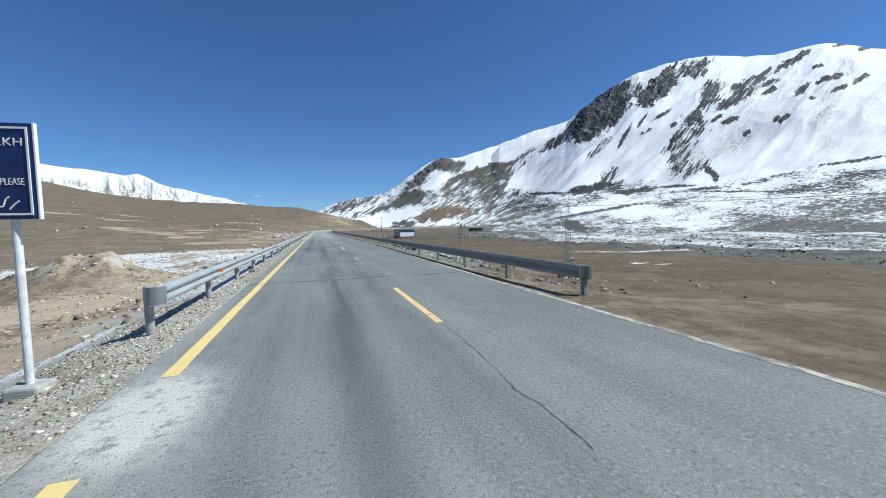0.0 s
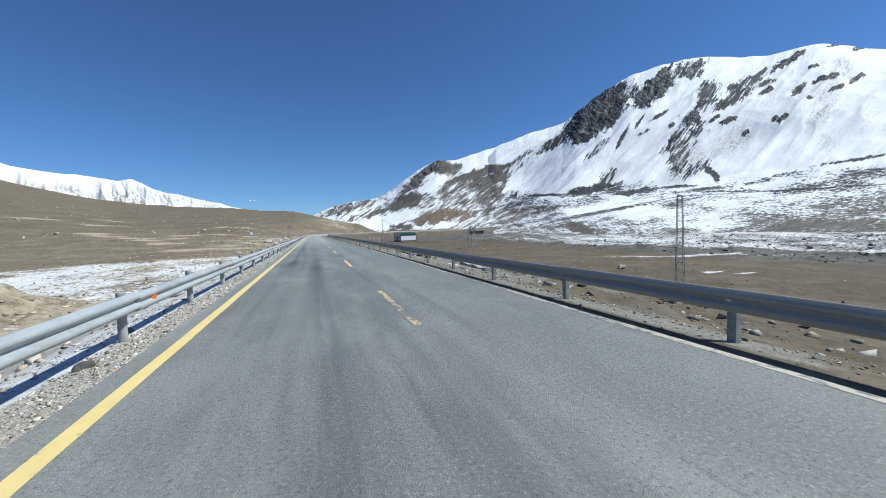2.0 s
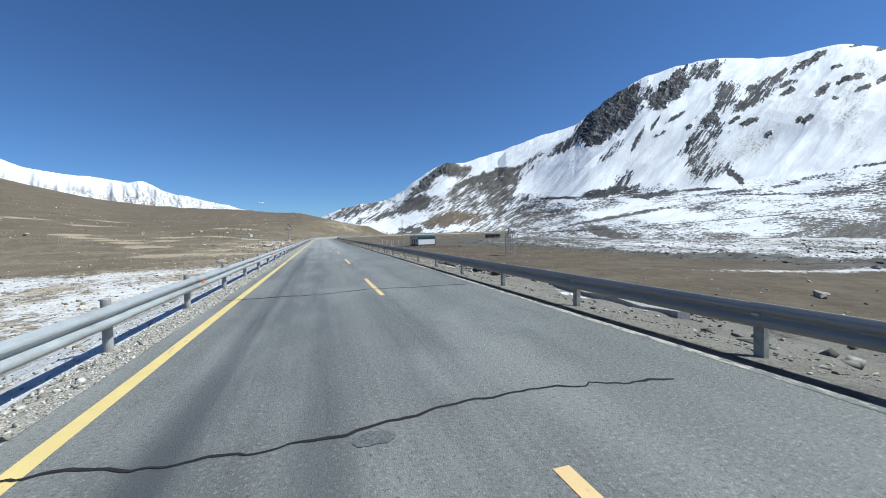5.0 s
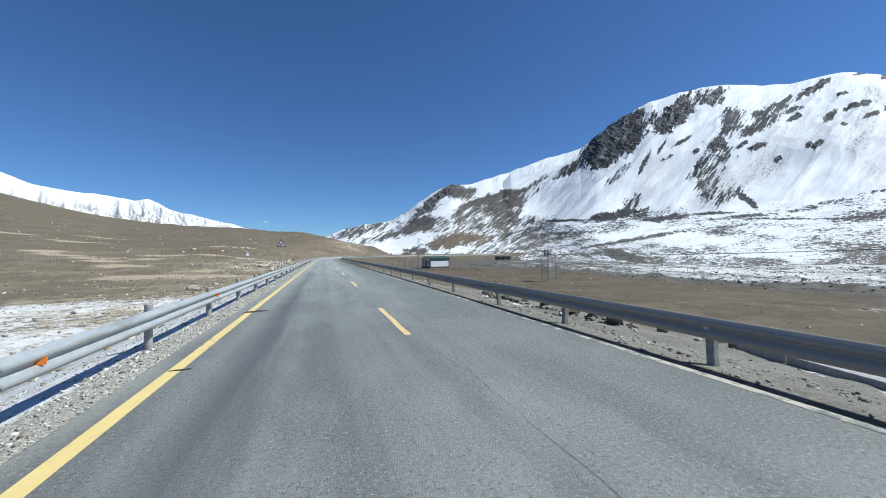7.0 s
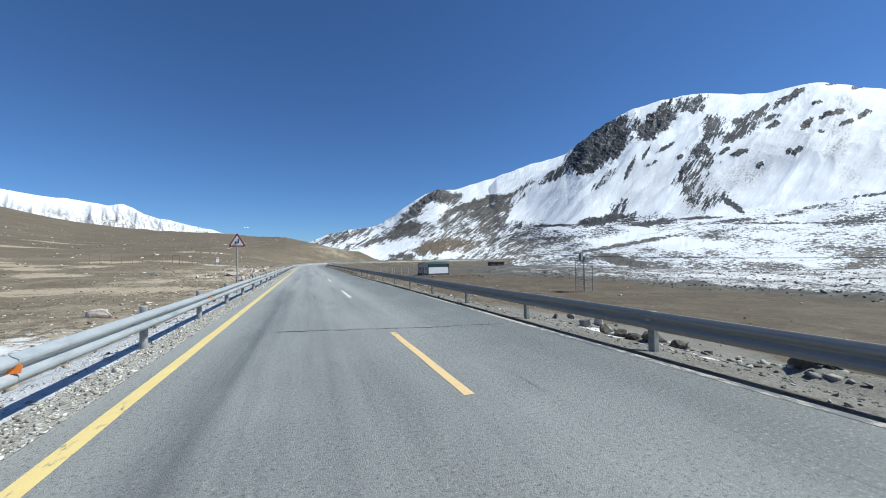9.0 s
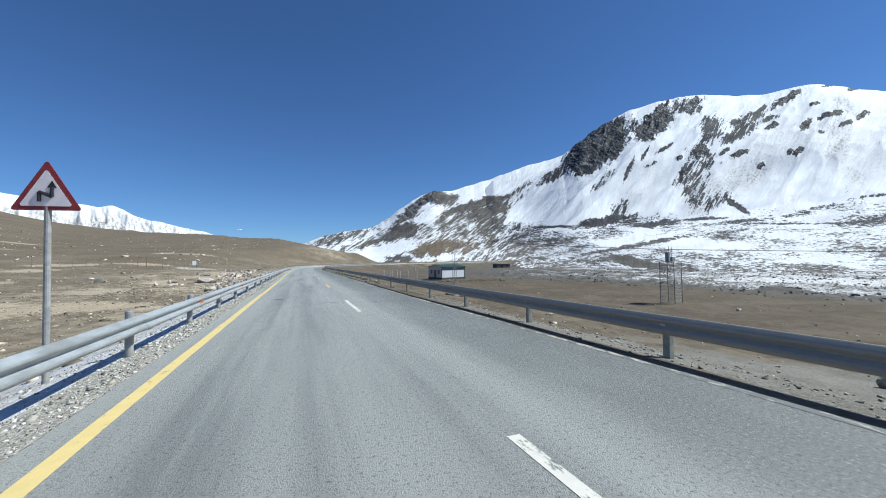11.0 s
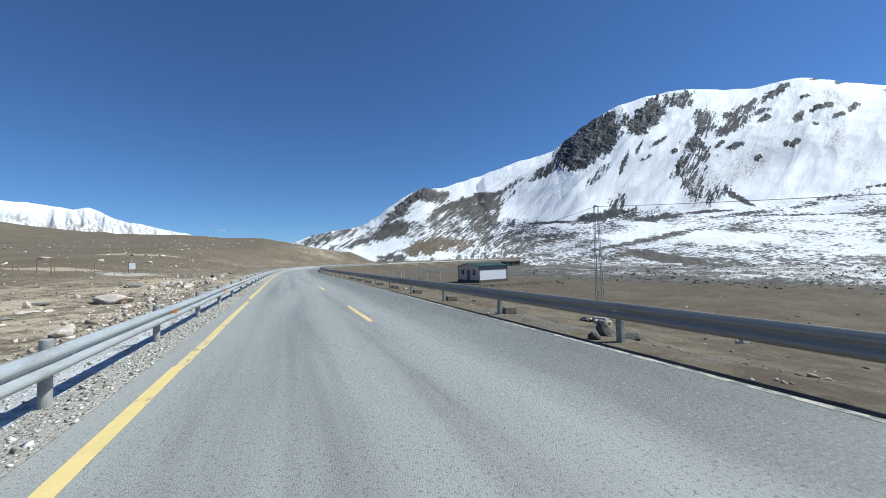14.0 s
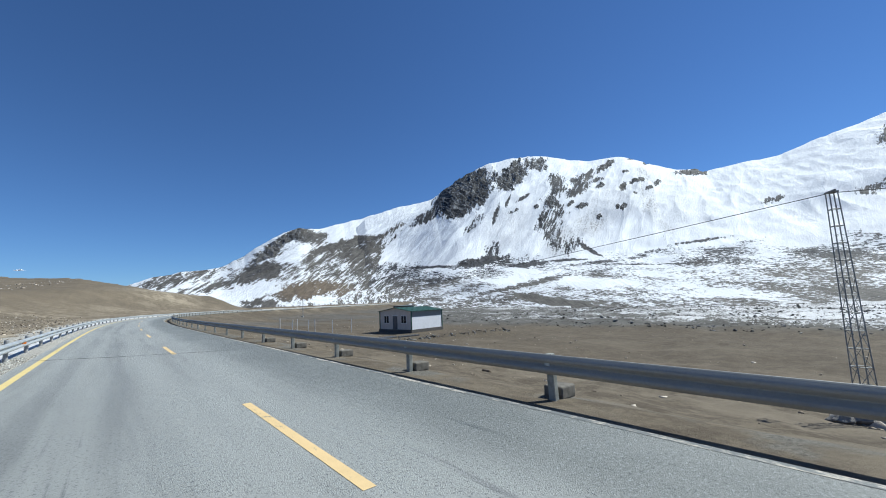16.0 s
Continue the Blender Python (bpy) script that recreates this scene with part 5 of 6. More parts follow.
# ---------------------------------------------------------------- signs
def lettering(body, size, wide, x, z, y, parent):
    cu = bpy.data.curves.new("lettering", "FONT")
    cu.body, cu.size, cu.align_x, cu.extrude = body, size, "RIGHT", 0.002
    tmp = bpy.data.objects.new("lettering_curve", cu)
    scene.collection.objects.link(tmp)
    me = bpy.data.meshes.new_from_object(tmp.evaluated_get(bpy.context.evaluated_depsgraph_get()))
    bpy.data.objects.remove(tmp)
    me.transform(Matrix.Diagonal((wide, 1, 1, 1)))
    me.materials.append(WHITE)
    me.name = "lettering"
    ob = new("lettering", me)
    ob.parent = parent
    ob.matrix_local = pose(x, y, z, 90, 0, 0)
    return ob


sign = thing("road_sign", pose(-5.10, 5.63, -0.2, 0, 0, -4), "dark blue enamel road sign with white lettering on a white post", "road sign")
for x_ in (0.0, -0.62):
    part("pole", rod((x_, 0.05, -0.5), (x_, 0.05, 2.6), 0.042, 16), GREYPOLE, sign)
part("footing", box((0.34, 0.34, 0.3), (0, 0.05, -0.05), 0.03), CONCRETE, sign)
board = part("board", box((1.14, 0.03, 1.06), (-0.31, 0, 2.52), 0.006), BLUE, sign)
for sz, at in (((1.05, 0.012, 0.022), (-0.31, -0.018, 2.995)), ((1.05, 0.012, 0.022), (-0.31, -0.018, 2.045)), ((0.022, 0.012, 0.928), (0.204, -0.018, 2.52)), ((0.022, 0.012, 0.928), (-0.824, -0.018, 2.52))):
    part("border", box(sz, at, 0.002), WHITE, board)
part("edge_trim", box((0.02, 0.05, 1.07), (0.268, 0.006, 2.52), 0.003), WHITE, board)
lettering("KKH", 0.125, 1.1, 0.17, 2.80, -0.02, board)
lettering("PLEASE", 0.108, 0.66, 0.155, 2.37, -0.02, board)
for a_, b_ in (((-0.18, 2.13), (-0.06, 2.13)), ((-0.06, 2.13), (-0.03, 2.21)), ((-0.03, 2.21), (0.0, 2.24)), ((0.0, 2.10), (0.05, 2.16)), ((0.05, 2.16), (0.09, 2.19))):
    part("drawing", rod((a_[0], -0.018, a_[1]), (b_[0], -0.018, b_[1]), 0.009, 8), WHITE, board)

tri = thing("warning_sign", pose(-5.4, 86.0, ground_z(-5.4, 86.0), 0, 0, -4), "triangular bend warning sign with red border on a thin grey-brown pole", "road sign")
top_z = 3.19 - tri.location.z
part("pole", rod((0, 0.04, -0.4), (0, 0.04, top_z - 0.25), 0.045, 12), POSTGREY, tri)


def triangle(half, low, high, r):
    pts = []
    for cx_, cz_, a0 in ((half, low, -90), (0, high, 30), (-half, low, 150)):
        c0 = Vector((0, (low * 2 + high) / 3))
        c = c0 + (Vector((cx_, cz_)) - c0) * (1 - r)
        for k in range(5):
            w = radians(a0 + k * 30)
            pts.append((c.x + math.cos(w) * r * 0.3, c.y + math.sin(w) * r * 0.3))
    return pts


plate = slab(triangle(0.45, top_z - 0.78, top_z, 0.10), 0.02)
face = part("board", plate, RED, tri, "red-bordered triangular plate")
own = slab(triangle(0.325, top_z - 0.71, top_z - 0.155, 0.08), 0.004)
own.transform(Matrix.Translation((0, -0.008, 0)))
part("face", own, PINK, face)
zig = [(-0.085, -0.65), (-0.085, -0.50), (0.075, -0.57), (0.075, -0.42)]
for a_, b_ in zip(zig[:-1], zig[1:]):
    part("symbol", rod((a_[0], -0.012, top_z + a_[1]), (b_[0], -0.012, top_z + b_[1]), 0.026, 8), BLACK, face)
own = slab([(0.015, top_z - 0.43), (0.135, top_z - 0.43), (0.075, top_z - 0.32)], 0.006)
own.transform(Matrix.Translation((0, -0.016, 0)))
part("symbol", own, BLACK, face)

marker = thing("notice_board", pose(-24.7, 183, ground_z(-24.7, 183), 0, 0, 8), "small white notice board on two short legs on bare gravel", "notice board")
part("board", box((0.82, 0.05, 1.0), (0, 0, 1.25), 0.01), WHITE, marker)
for x_ in (-0.45, 0.45):
    part("leg", box((0.09, 0.09, 2.3), (x_, 0.03, 0.72), 0.006), DOORGREY, marker)

# ---------------------------------------------------------------- hut
HX, HY, HZ = 34.6, 178.3, -3.25
hut = thing("prefab_hut", pose(HX, HY, HZ, 0, 0, 9), "small cream prefabricated hut with green roof and white side panel", "hut")
W_, L_, EAVE, PEAK = 7.3, 7.7, 3.15, 3.72


def gable(x0, x1):
    """The hut's end wall and the wall opposite close the room; this one is a five-sided plate."""
    own = bmesh.new()
    pts = [(0, 0.25), (L_, 0.25), (L_, EAVE), (L_ / 2, PEAK), (0, EAVE)]
    f = [own.verts.new((x0, y_, z_)) for y_, z_ in pts]
    b = [own.verts.new((x1, y_, z_)) for y_, z_ in pts]
    own.faces.new(f)
    own.faces.new(b[::-1])
    for i in range(5):
        own.faces.new((f[(i + 1) % 5], f[i], b[i], b[(i + 1) % 5]))
    bmesh.ops.recalc_face_normals(own, faces=own.faces[:])
    return own


part("wall", gable(0, 0.1), CREAMWALL, hut)
part("wall", gable(W_ - 0.1, W_), CREAMWALL, hut)
part("wall", box((W_ - 0.2, 0.1, EAVE - 0.25), (W_ / 2, L_ - 0.05, (EAVE + 0.25) / 2)), CREAMWALL, hut)
part("wall", box((W_ - 0.2, 0.1, EAVE - 1.15), (W_ / 2, 0.05, (EAVE - 1.15) / 2 + 0.25)), WHITEPANEL, hut, "bright white side panel")
# Shade under the eave, put in as a grey strip of wall.
part("wall", box((W_ - 0.2, 0.1, 0.88), (W_ / 2, 0.045, EAVE - 0.445)), GREYPANEL, hut, "upper wall strip coloured grey for eave shade")
part("plinth", box((W_ + 0.3, L_ + 0.3, 0.75), (W_ / 2, L_ / 2, -0.12), 0.02), PLINTH, hut)
for sgn in (0, 1):
    run_ = L_ / 2 + 0.35
    slope = math.degrees(math.atan2(PEAK - EAVE, L_ / 2))
    own = box((W_ + 0.6, run_ / math.cos(radians(slope)), 0.07), (0, 0, 0), 0.01)
    own.transform(Matrix.Translation((W_ / 2, L_ / 2 + (run_ / 2) * (1 if sgn else -1), PEAK + 0.05 - (run_ / 2) * math.tan(radians(slope)))) @ pose(0, 0, 0, -slope if sgn else slope, 0, 0))
    roof = part("roof", own, GREEN, hut)
    for i in range(8):
        own = box((0.05, run_ / math.cos(radians(slope)), 0.05), (0, 0, 0), 0.01)
        own.transform(Matrix.Translation((0.2 + i * (W_ - 0.4) / 7, L_ / 2 + (run_ / 2) * (1 if sgn else -1), PEAK + 0.10 - (run_ / 2) * math.tan(radians(slope)))) @ pose(0, 0, 0, -slope if sgn else slope, 0, 0))
        part("seam", own, GREEN, roof)
for x_, y_ in ((0, 0), (W_, 0), (0, L_), (W_, L_)):
    part("corner_trim", box((0.16, 0.16, EAVE - 0.2), (x_, y_, EAVE / 2 + 0.12), 0.01), GREEN, hut)
door = part("door", box((0.09, 1.05, 2.15), (-0.01, 3.85, 1.35), 0.01), DOORGREY, hut, "dark grey door")
part("door_frame", box((0.05, 1.25, 0.08), (-0.03, 3.85, 2.47), 0.008), WHITE, door)
part("door_handle", rod((-0.09, 3.45, 1.3), (-0.09, 3.45, 1.45), 0.02, 8), STEEL, door)
for y_ in (1.75, 5.95):
    win = part("window", box((0.06, 1.15, 1.15), (-0.005, y_, 1.85), 0.006), GLASS, hut, "dark small window")
    for sz, at in (((0.05, 1.27, 0.07), (-0.03, y_, 2.46)), ((0.07, 1.31, 0.07), (-0.035, y_, 1.24)), ((0.05, 0.07, 1.2), (-0.03, y_ - 0.6, 1.85)), ((0.05, 0.07, 1.2), (-0.03, y_ + 0.6, 1.85)), ((0.05, 0.05, 1.15), (-0.03, y_, 1.85))):
        part("frame", box(sz, at, 0.005), WHITE, win)

# ---------------------------------------------------------------- power line and mast
def lattice_tower(x, y, base, top, wide, label, turn=30):
    tw = thing("lattice_pole", pose(x, y, base, 0, 0, turn), label, "power pole", "power line")
    h = top - base
    for sx2 in (-1, 1):
        for sy2 in (-1, 1):
            part("leg", rod((sx2 * wide, sy2 * wide, -0.3), (sx2 * wide * 0.5, sy2 * wide * 0.5, h), 0.020, 6), POLESTEEL, tw)
    n_ = 13
    for i in range(n_):
        for a in range(4):
            z0, z1 = h * i / n_, h * (i + 1) / n_
            k0, k1 = wide * (1 - 0.5 * z0 / h), wide * (1 - 0.5 * z1 / h)
            c0 = ((-1, -1), (1, -1), (1, 1), (-1, 1))[a]
            c1 = ((1, -1), (1, 1), (-1, 1), (-1, -1))[a]
            if i < 8:
                lo, hi = (c1, c0) if i % 2 else (c0, c1)
                part("brace", rod((lo[0] * k0, lo[1] * k0, z0), (hi[0] * k1, hi[1] * k1, z1), 0.010, 5), POLESTEEL, tw)
            part("rung", rod((c0[0] * k1, c0[1] * k1, z1), (c1[0] * k1, c1[1] * k1, z1), 0.016, 5), POLESTEEL, tw)
    part("cap", box((wide * 1.25, wide * 1.25, 0.06), (0, 0, h + 0.02), 0.01), POLESTEEL, tw)
    part("cross_arm", box((0.5, 0.06, 0.06), (0, 0, h + 0.06), 0.01), POLESTEEL, tw)
    part("footing", box((0.9, 0.9, 0.7), (0, 0, 0.0), 0.05), CONCRETE, tw)
    return tw


POLES = [(18.3, 128.2, 4.85), (18.7, 28.7, 3.02), (62, 300, 4.5)]
for i, (x_, y_, t_) in enumerate(POLES):
    b_ = ground_z(x_, y_)
    lattice_tower(x_, y_, b_, t_, 0.24, "slender galvanised lattice power pole on a concrete footing")


def wire(a, b, sag):
    cu = bpy.data.curves.new("power_cable", "CURVE")
    cu.dimensions, cu.bevel_depth, cu.bevel_resolution = "3D", 0.014, 1
    sp = cu.splines.new("POLY")
    sp.points.add(24)
    for i in range(25):
        t = i / 24
        p = Vector(a).lerp(Vector(b), t)
        sp.points[i].co = (p.x, p.y, p.z - sag * 4 * t * (1 - t), 1)
    cu.materials.append(BLACK)
    return tagged(new("power_cable", cu), "thin dark overhead cable between lattice poles", "cable", "power cables")


wire((18.7, 28.7, 3.02), (18.3, 128.2, 4.85), 2.55)
wire((18.3, 128.2, 4.85), (62, 300, 4.5), 1.9)
wire((18.7, 28.7, 3.02), (40, -60, 5.0), 1.2)

mast = thing("weather_mast", pose(41.5, 114, ground_z(41.5, 114), 0, 0, 20), "lattice steel weather mast with instrument boxes on top", "mast")
mh = 5.1
for x_, y_ in ((-1.2, -0.8), (1.2, -0.8), (1.2, 0.8), (-1.2, 0.8)):
    part("leg", rod((x_, y_, -0.3), (x_, y_, mh), 0.045, 8), STEEL, mast)
for i in range(1, 13):
    z_ = mh * i / 12
    for a_, b_ in (((-1.2, -0.8), (1.2, -0.8)), ((1.2, -0.8), (1.2, 0.8)), ((1.2, 0.8), (-1.2, 0.8)), ((-1.2, 0.8), (-1.2, -0.8))):
        part("rung", rod((*a_, z_), (*b_, z_), 0.016, 6), POLESTEEL, mast)
        part("brace", rod((*a_, z_ - mh / 12), (*b_, z_), 0.012, 6), POLESTEEL, mast)
part("platform", box((2.7, 1.9, 0.08), (0, 0, mh), 0.01), STEEL, mast)
part("instrument_box", box((0.5, 0.42, 1.15), (-0.8, 0, mh + 0.62), 0.03), GREYPANEL, mast)
part("instrument_box", box((0.8, 0.5, 0.5), (0.4, 0, mh + 0.35), 0.03), STEEL, mast)
for x_, h_ in ((0.1, 2.0), (1.15, 1.8), (0.85, 1.2)):
    part("antenna", rod((x_, 0.2, mh), (x_, 0.2, mh + h_), 0.03, 6), STEEL, mast)

# a wisp of cloud far beyond the hill
own = bmesh.new()
for i in range(34):
    r_ = random.Random(i)
    t = bmesh.new()
    u_ = r_.gauss(0, 1)
    bmesh.ops.create_icosphere(t, subdivisions=2, radius=1, matrix=Matrix.Translation((26 * u_, r_.uniform(-10, 10), r_.gauss(2, 3) * math.exp(-u_ * u_ / 3))) @ Matrix.Diagonal((r_.uniform(4, 13) * math.exp(-u_ * u_ / 4), 6, r_.uniform(1.5, 6) * math.exp(-u_ * u_ / 3), 1)))
    join(own, t)
cl = part("cloud", own, CLOUD)
cl.matrix_world = pose(-556, 4310, 340) @ Matrix.Diagonal((0.62, 0.62, 0.8, 1))
tagged(smooth(cl), "tiny flat white cloud above the brown hill", "cloud", kind="structure")

# ---------------------------------------------------------------- beside the right-hand rail
FLATROCK = make_stone("tan_grey_rock", (0.20, 0.17, 0.135), (0.42, 0.37, 0.31))
EARTH = make_stone("dark_frozen_earth", (0.050, 0.043, 0.034), (0.135, 0.118, 0.095), 5.0)
for x_, y_, sz_, mat_, sd_, lb_ in (
        (17.8, 63.9, (0.52, 0.45, 0.55), GREY_ROCK, 61, "blocky grey boulder with a flat top below the road bank"),
        (18.7, 61.2, (0.34, 0.28, 0.30), GREY_ROCK, 62, "grey boulder below the road bank"),
        (17.8, 59.6, (0.38, 0.30, 0.34), DARK_ROCK, 63, "dark split boulder below the road bank"),
        (22.5, 106.2, (1.00, 0.55, 0.50), GREY_ROCK, 75, "broad grey boulder on bare soil"),
        (23.8, 106.6, (0.40, 0.36, 0.30), PALE_ROCK, 87, "pale boulder beside a broad grey one"),
        (18.6, 107.0, (0.50, 0.40, 0.22), GREY_ROCK, 88, "low grey boulder on bare soil"),
        (22.1, 121.3, (0.65, 0.45, 0.48), PALE_ROCK, 73, "pale boulder with a dark shaded side on bare soil"),
        (17.2, 85.7, (0.42, 0.34, 0.34), GREY_ROCK, 65, "grey boulder below the road bank"),
        (15.0, 84.6, (0.30, 0.26, 0.26), DARK_ROCK, 64, "small dark boulder below the road bank"),
        (16.5, 81.9, (0.42, 0.36, 0.36), PALE_ROCK, 66, "pale grey boulder below the road bank"),
        (13.0, 79.0, (0.50, 0.44, 0.40), GREY_ROCK, 82, "heaped grey boulder beside patches of snow"),
        (16.0, 77.3, (0.62, 0.40, 0.18), DARK_ROCK, 81, "flat dark rock on pale gravel"),
        (12.5, 76.9, (0.44, 0.40, 0.38), EARTH, 83, "dark clod of frozen earth beside patches of snow"),
        (12.6, 76.0, (0.50, 0.42, 0.34), EARTH, 84, "dark clod of frozen earth beside patches of snow"),
        (12.4, 75.0, (0.42, 0.36, 0.28), EARTH, 67, "dark clod of frozen earth beside patches of snow"),
        (12.6, 74.0, (0.62, 0.44, 0.32), EARTH, 68, "dark clod of frozen earth beside patches of snow"),
        (12.4, 72.8, (0.42, 0.36, 0.30), EARTH, 69, "dark clod of frozen earth beside patches of snow"),
        (13.4, 68.6, (0.70, 1.10, 0.55), EARTH, 70, "heap of dark dug earth at the foot of the bank"),
        (13.3, 66.6, (0.60, 0.90, 0.50), EARTH, 71, "heap of dark dug earth at the foot of the bank"),
        (13.6, 64.6, (0.55, 0.70, 0.42), EARTH, 72, "heap of dark dug earth at the foot of the bank"),
        (13.4, 62.8, (0.50, 0.60, 0.40), EARTH, 89, "heap of dark dug earth at the foot of the bank"),
        (35.5, 51.2, (1.5, 0.55, 0.36), FLATROCK, 74, "long pale boulder on the brown valley floor"),
        (3.80, 113.15, (0.16, 0.14, 0.13), DARK_ROCK, 76, "small dark boulder at the foot of a rail post"),
        (4.30, 113.35, (0.26, 0.22, 0.20), DARK_ROCK, 85, "dark round boulder at the foot of a rail post"),
        (4.62, 112.95, (0.24, 0.16, 0.13), DARK_ROCK, 86, "small dark boulder at the foot of a rail post"),
        (17.6, 127.4, (0.50, 0.40, 0.30), GREY_ROCK, 77, "loose stone piled round the pole's footing"),
        (18.9, 127.3, (0.45, 0.40, 0.28), PALE_ROCK, 78, "loose stone piled round the pole's footing"),
        (17.5, 128.9, (0.40, 0.40, 0.26), GREY_ROCK, 79, "loose stone piled round the pole's footing")):
    boulder(x_, y_, tuple(0.85 * v for v in sz_), mat_, sd_, lb_, sink=0.25, turn=sd_ * 37)
for i in range(15):
    r_ = random.Random(300 + i)
    y_ = r_.choice((r_.uniform(12, 44), r_.uniform(44, 60), r_.uniform(60, 92)))
    x_ = r_.uniform(9.5, 15) if y_ < 44 else r_.uniform(15.5, 21)
    boulder(x_, y_, [r_.uniform(0.08, 0.22) for _ in range(2)] + [r_.uniform(0.06, 0.14)], (GREY_ROCK, DARK_ROCK, EARTH, EARTH)[i % 4], 100 + i,
            "rough stone at the foot of the road bank", sink=0.2, turn=r_.uniform(0, 180))

block_me = None
for y_ in (117.3, 121.8, 126.3, 130.8, 135.0, 139.2, 143.4, 147.6):
    if block_me is None:
        own = box((0.46, 0.36, 0.22), (0, 0, 0), 0.03)
        block_me = bpy.data.meshes.new("concrete_block")
        own.to_mesh(block_me)
        own.free()
        block_me.materials.append(DIRTY)
    ob = new("concrete_block", block_me)
    ob.matrix_world = pose(*on_road(y_ + 0.1, 4.38, -0.13), 0, 2, 4)
    tagged(ob, "rough concrete footing block at a guard rail post", "block", "footing blocks")

gut = thing("drain_edge", pose(14.9, 51.0, ground_z(14.9, 51.0)), "pale broken concrete drain edging along the foot of the bank", "drain")
inv = gut.matrix_world.inverted()
ends = [(13.6, 44.2), (14.2, 47.0), (14.9, 50.2), (15.5, 53.0), (16.1, 56.2), (16.5, 58.4)]
for i, (a_, b_) in enumerate(zip(ends[:-1], ends[1:])):
    p_, q_ = Vector((*a_, ground_z(*a_) + 0.10)), Vector((*b_, ground_z(*b_) + 0.10))
    own = box((0.62 - 0.06 * (i % 2), (q_ - p_).length - 0.05, 0.5), (0, 0, 0), 0.03)
    own.transform(inv @ Matrix.Translation((p_ + q_) / 2) @ (q_ - p_).to_track_quat("Y", "Z").to_matrix().to_4x4())
    part("slab", own, CONCRETE, gut)

# ---------------------------------------------------------------- fence and shed in the distance
fence = thing("wire_fence", pose(-33, 177.5, ground_z(-33, 177.5)), "old wire fence of thin rusty posts with an open gate frame", "fence")
inv = fence.matrix_world.inverted()
tops = []
for i in range(13):
    x_, y_ = -52 + i * 2.1, 175.0 + (i % 2) * 0.3 + 0.05 * i
    if abs(x_ + 33) < 1.2:
        continue
    z_ = ground_z(x_, y_)
    own = rod((x_, y_, z_ - 0.3), (x_ + 0.06 * math.sin(i * 2.3), y_, z_ + 2.0), 0.032, 7)
    own.transform(inv)
    part("post", own, RUSTY, fence)
    tops.append((x_, y_, z_))
for a_, b_ in zip(tops[:-1], tops[1:]):
    for h_ in (0.7, 1.3, 1.85):
        own = rod((a_[0], a_[1], a_[2] + h_), (b_[0], b_[1], b_[2] + h_), 0.008, 4)
        own.transform(inv)
        part("wire", own, RUSTY, fence)
gate = part("gate_frame", box((0.10, 0.10, 2.4), (-0.75, 0, 1.1), 0.01), RUSTY, fence)
part("gate_frame", box((0.10, 0.10, 2.4), (0.75, 0, 1.1), 0.01), RUSTY, fence)
part("gate_frame", box((1.6, 0.10, 0.10), (0, 0, 2.3), 0.01), RUSTY, fence)

paddock = thing("wire_fence", pose(-62, 150.5, ground_z(-62, 150.5)), "old fence of thin grey stakes on the foot of the hill", "fence")
inv = paddock.matrix_world.inverted()
tops = []
for i in range(19):
    x_, y_ = -70 + 16.0 * i / 18, 154.0 - 7.5 * i / 18 + 0.25 * math.sin(i * 1.7)
    z_ = ground_z(x_, y_)
    own = rod((x_, y_, z_ - 0.3), (x_ + 0.08 * math.sin(i * 3.1), y_, z_ + 1.7 + 0.35 * math.sin(i * 2.3)), 0.04, 6)
    own.transform(inv)
    part("post", own, POSTGREY, paddock)
    tops.append((x_, y_, z_))
for a_, b_ in zip(tops[:-1], tops[1:]):
    for h_ in (0.6, 1.3):
        own = rod((a_[0], a_[1], a_[2] + h_), (b_[0], b_[1], b_[2] + h_), 0.01, 4)
        own.transform(inv)
        part("wire", own, RUSTY, paddock)

shed = thing("stone_shed", pose(131.5, 328.8, max(ground_z(x_, 328.8) for x_ in (131.5, 137, 142)) - 0.2, 0, 0, 0), "low dark stone shed at the foot of the snowy slope", "shed")
part("wall", box((11, 6, 2.9), (5.3, 3, 1.45), 0.05), DARK_ROCK, shed)
part("roof", box((11.8, 6.8, 0.3), (5.3, 3, 3.05), 0.04), GREYPANEL, shed)
part("door", box((1.6, 0.1, 2.0), (4.0, -0.03, 1.1), 0.02), BLACK, shed)
part("window", box((1.4, 0.1, 0.9), (8.2, -0.03, 1.8), 0.02), BLACK, shed)

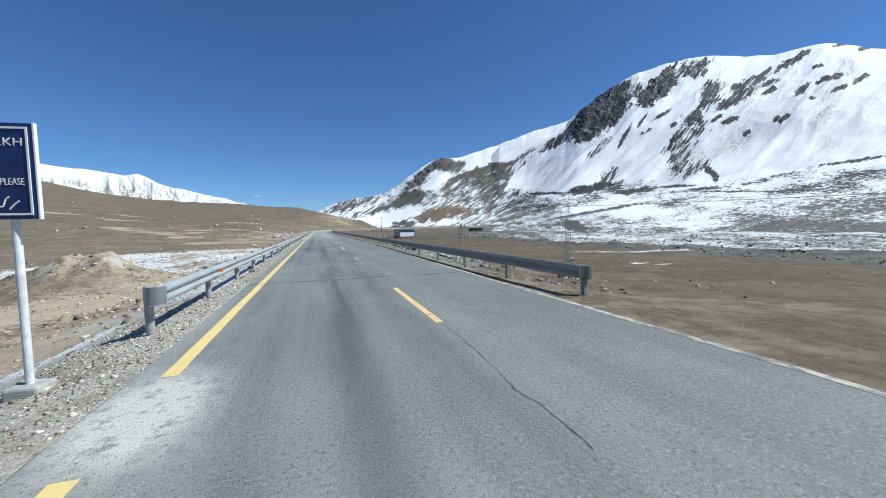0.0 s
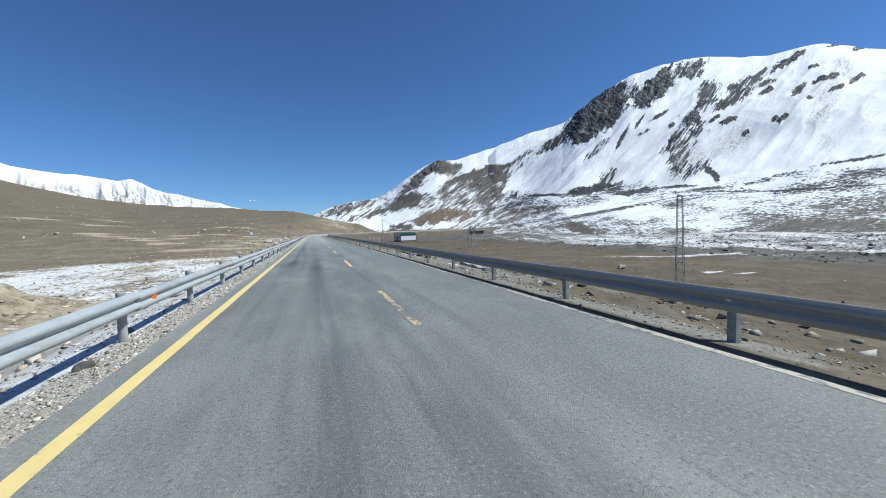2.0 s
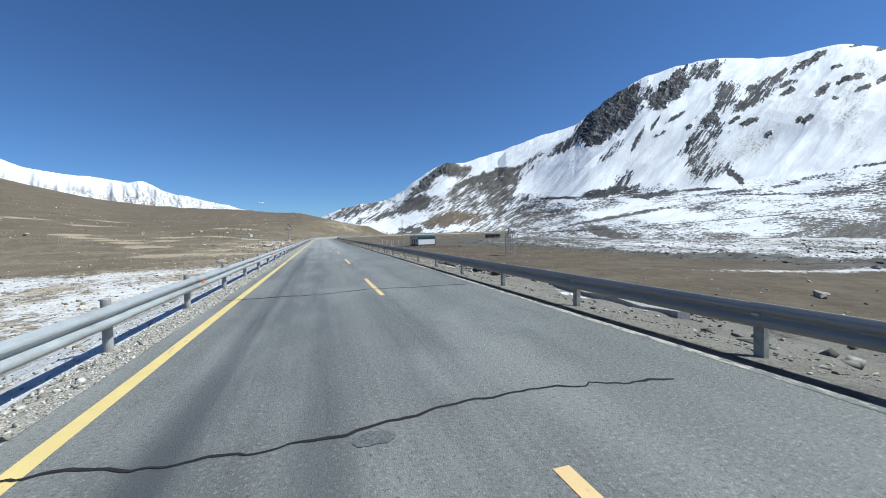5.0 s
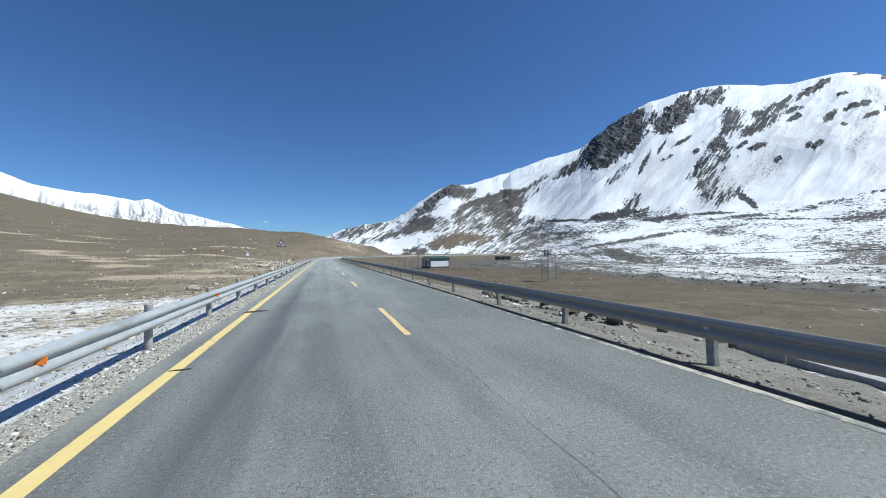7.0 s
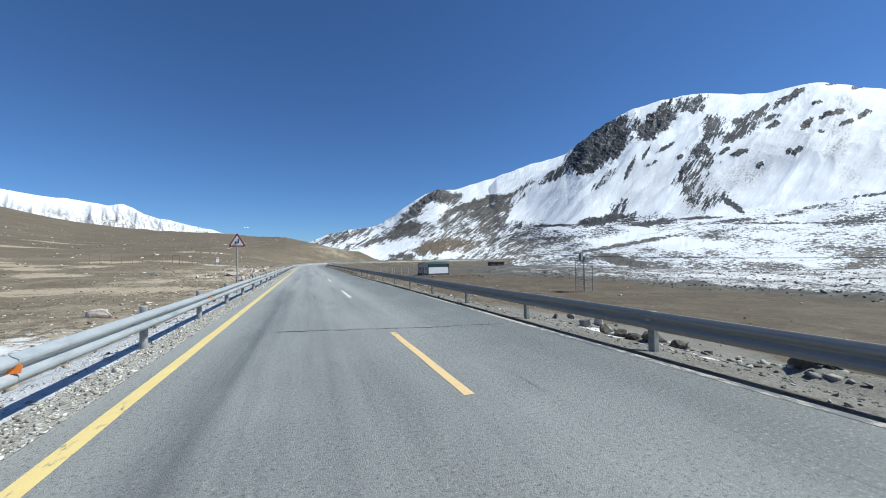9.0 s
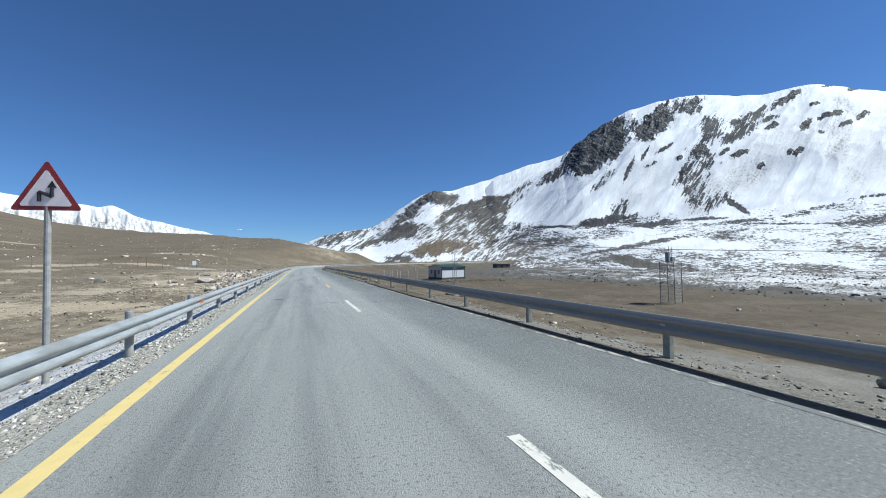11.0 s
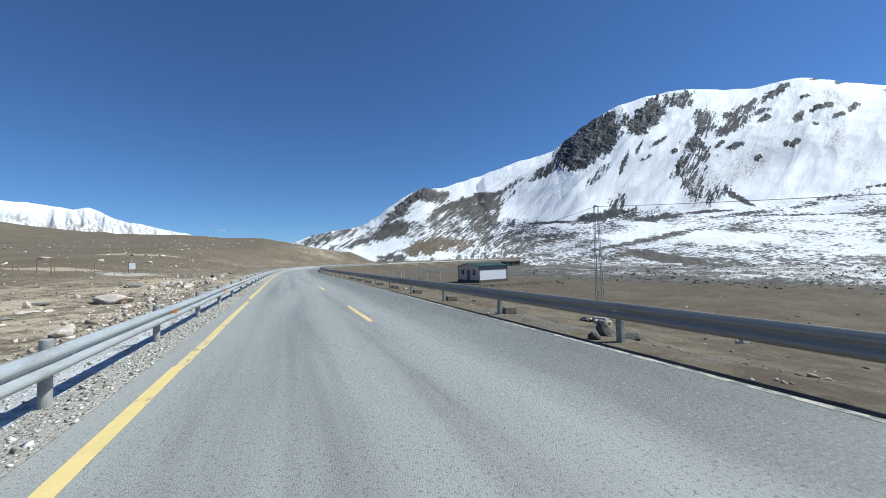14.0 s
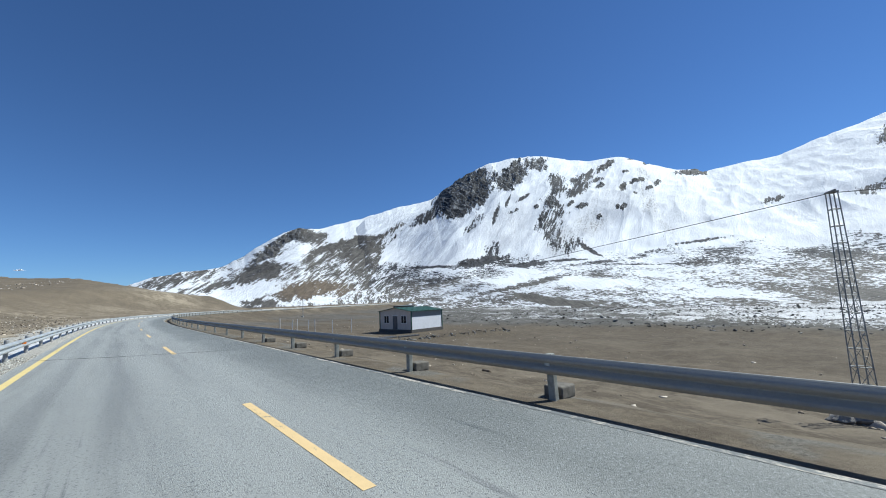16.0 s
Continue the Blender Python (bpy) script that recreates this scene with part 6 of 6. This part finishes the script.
# loose stones along the lip of the hut's terrace
rng = np.random.RandomState(77)
n = 420
wx = rng.uniform(25.5, 51, n)
wy = 171.6 + rng.normal(0, 0.35, n)
stone_field("terrace_edge", wx, wy, rng.gamma(1.6, 0.035, n) + 0.035, 0.3, BEDROCK, "rough stones edging the hut's earth terrace", 78)
n = 260
wx = np.concatenate([rng.normal(18.7, 0.55, n // 2), rng.normal(18.3, 0.55, n - n // 2)])
wy = np.concatenate([rng.normal(28.5, 0.5, n // 2), rng.normal(128.0, 0.5, n - n // 2)])
stone_field("footing_stones", wx, wy, rng.gamma(1.5, 0.035, n) + 0.03, 0.2, FIELDSTONE, "stones heaped round the footings of the power poles", 79)

# a second fence behind the hut, and timber lying beside it
pen = thing("wire_fence", pose(29.5, 206, ground_z(29.5, 206)), "thin pale fence posts with wire behind the hut", "fence")
inv = pen.matrix_world.inverted()
tops = []
for f_ in (-0.03, 0.17, 0.24, 0.41, 0.50, 0.73, 0.96):
    x_, y_ = 26.9 + 5.6 * f_, 217 - 23.5 * f_
    z_ = ground_z(x_, y_)
    own = rod((x_, y_, z_ - 0.3), (x_ + 0.05 * math.sin(f_ * 9), y_, z_ + 2.5), 0.07, 7)
    own.transform(inv)
    part("post", own, GREYPOLE, pen)
    tops.append((x_, y_, z_))
for a_, b_ in zip(tops[:-1], tops[1:]):
    for h_ in (0.9, 2.2):
        own = rod((a_[0], a_[1], a_[2] + h_), (b_[0], b_[1], b_[2] + h_), 0.014, 4)
        own.transform(inv)
        part("wire", own, RUSTY, pen)
for x_, y_, n_, a_ in ((27.6, 174.4, 3, 4), (31.0, 173.9, 2, -3)):
    stack = thing("timber_stack", pose(x_, y_, ground_z(x_, y_), 0, 0, a_), "low stack of dark weathered timbers beside the hut", "timber")
    for i in range(n_):
        part("beam", box((3.4 - 0.3 * i, 0.28, 0.16), (0.1 * i, 0.32 * i, 0.10 + 0.02 * i), 0.012, pose(0, 0, 0, 0, 0, 2 * i)), DOORGREY, stack)
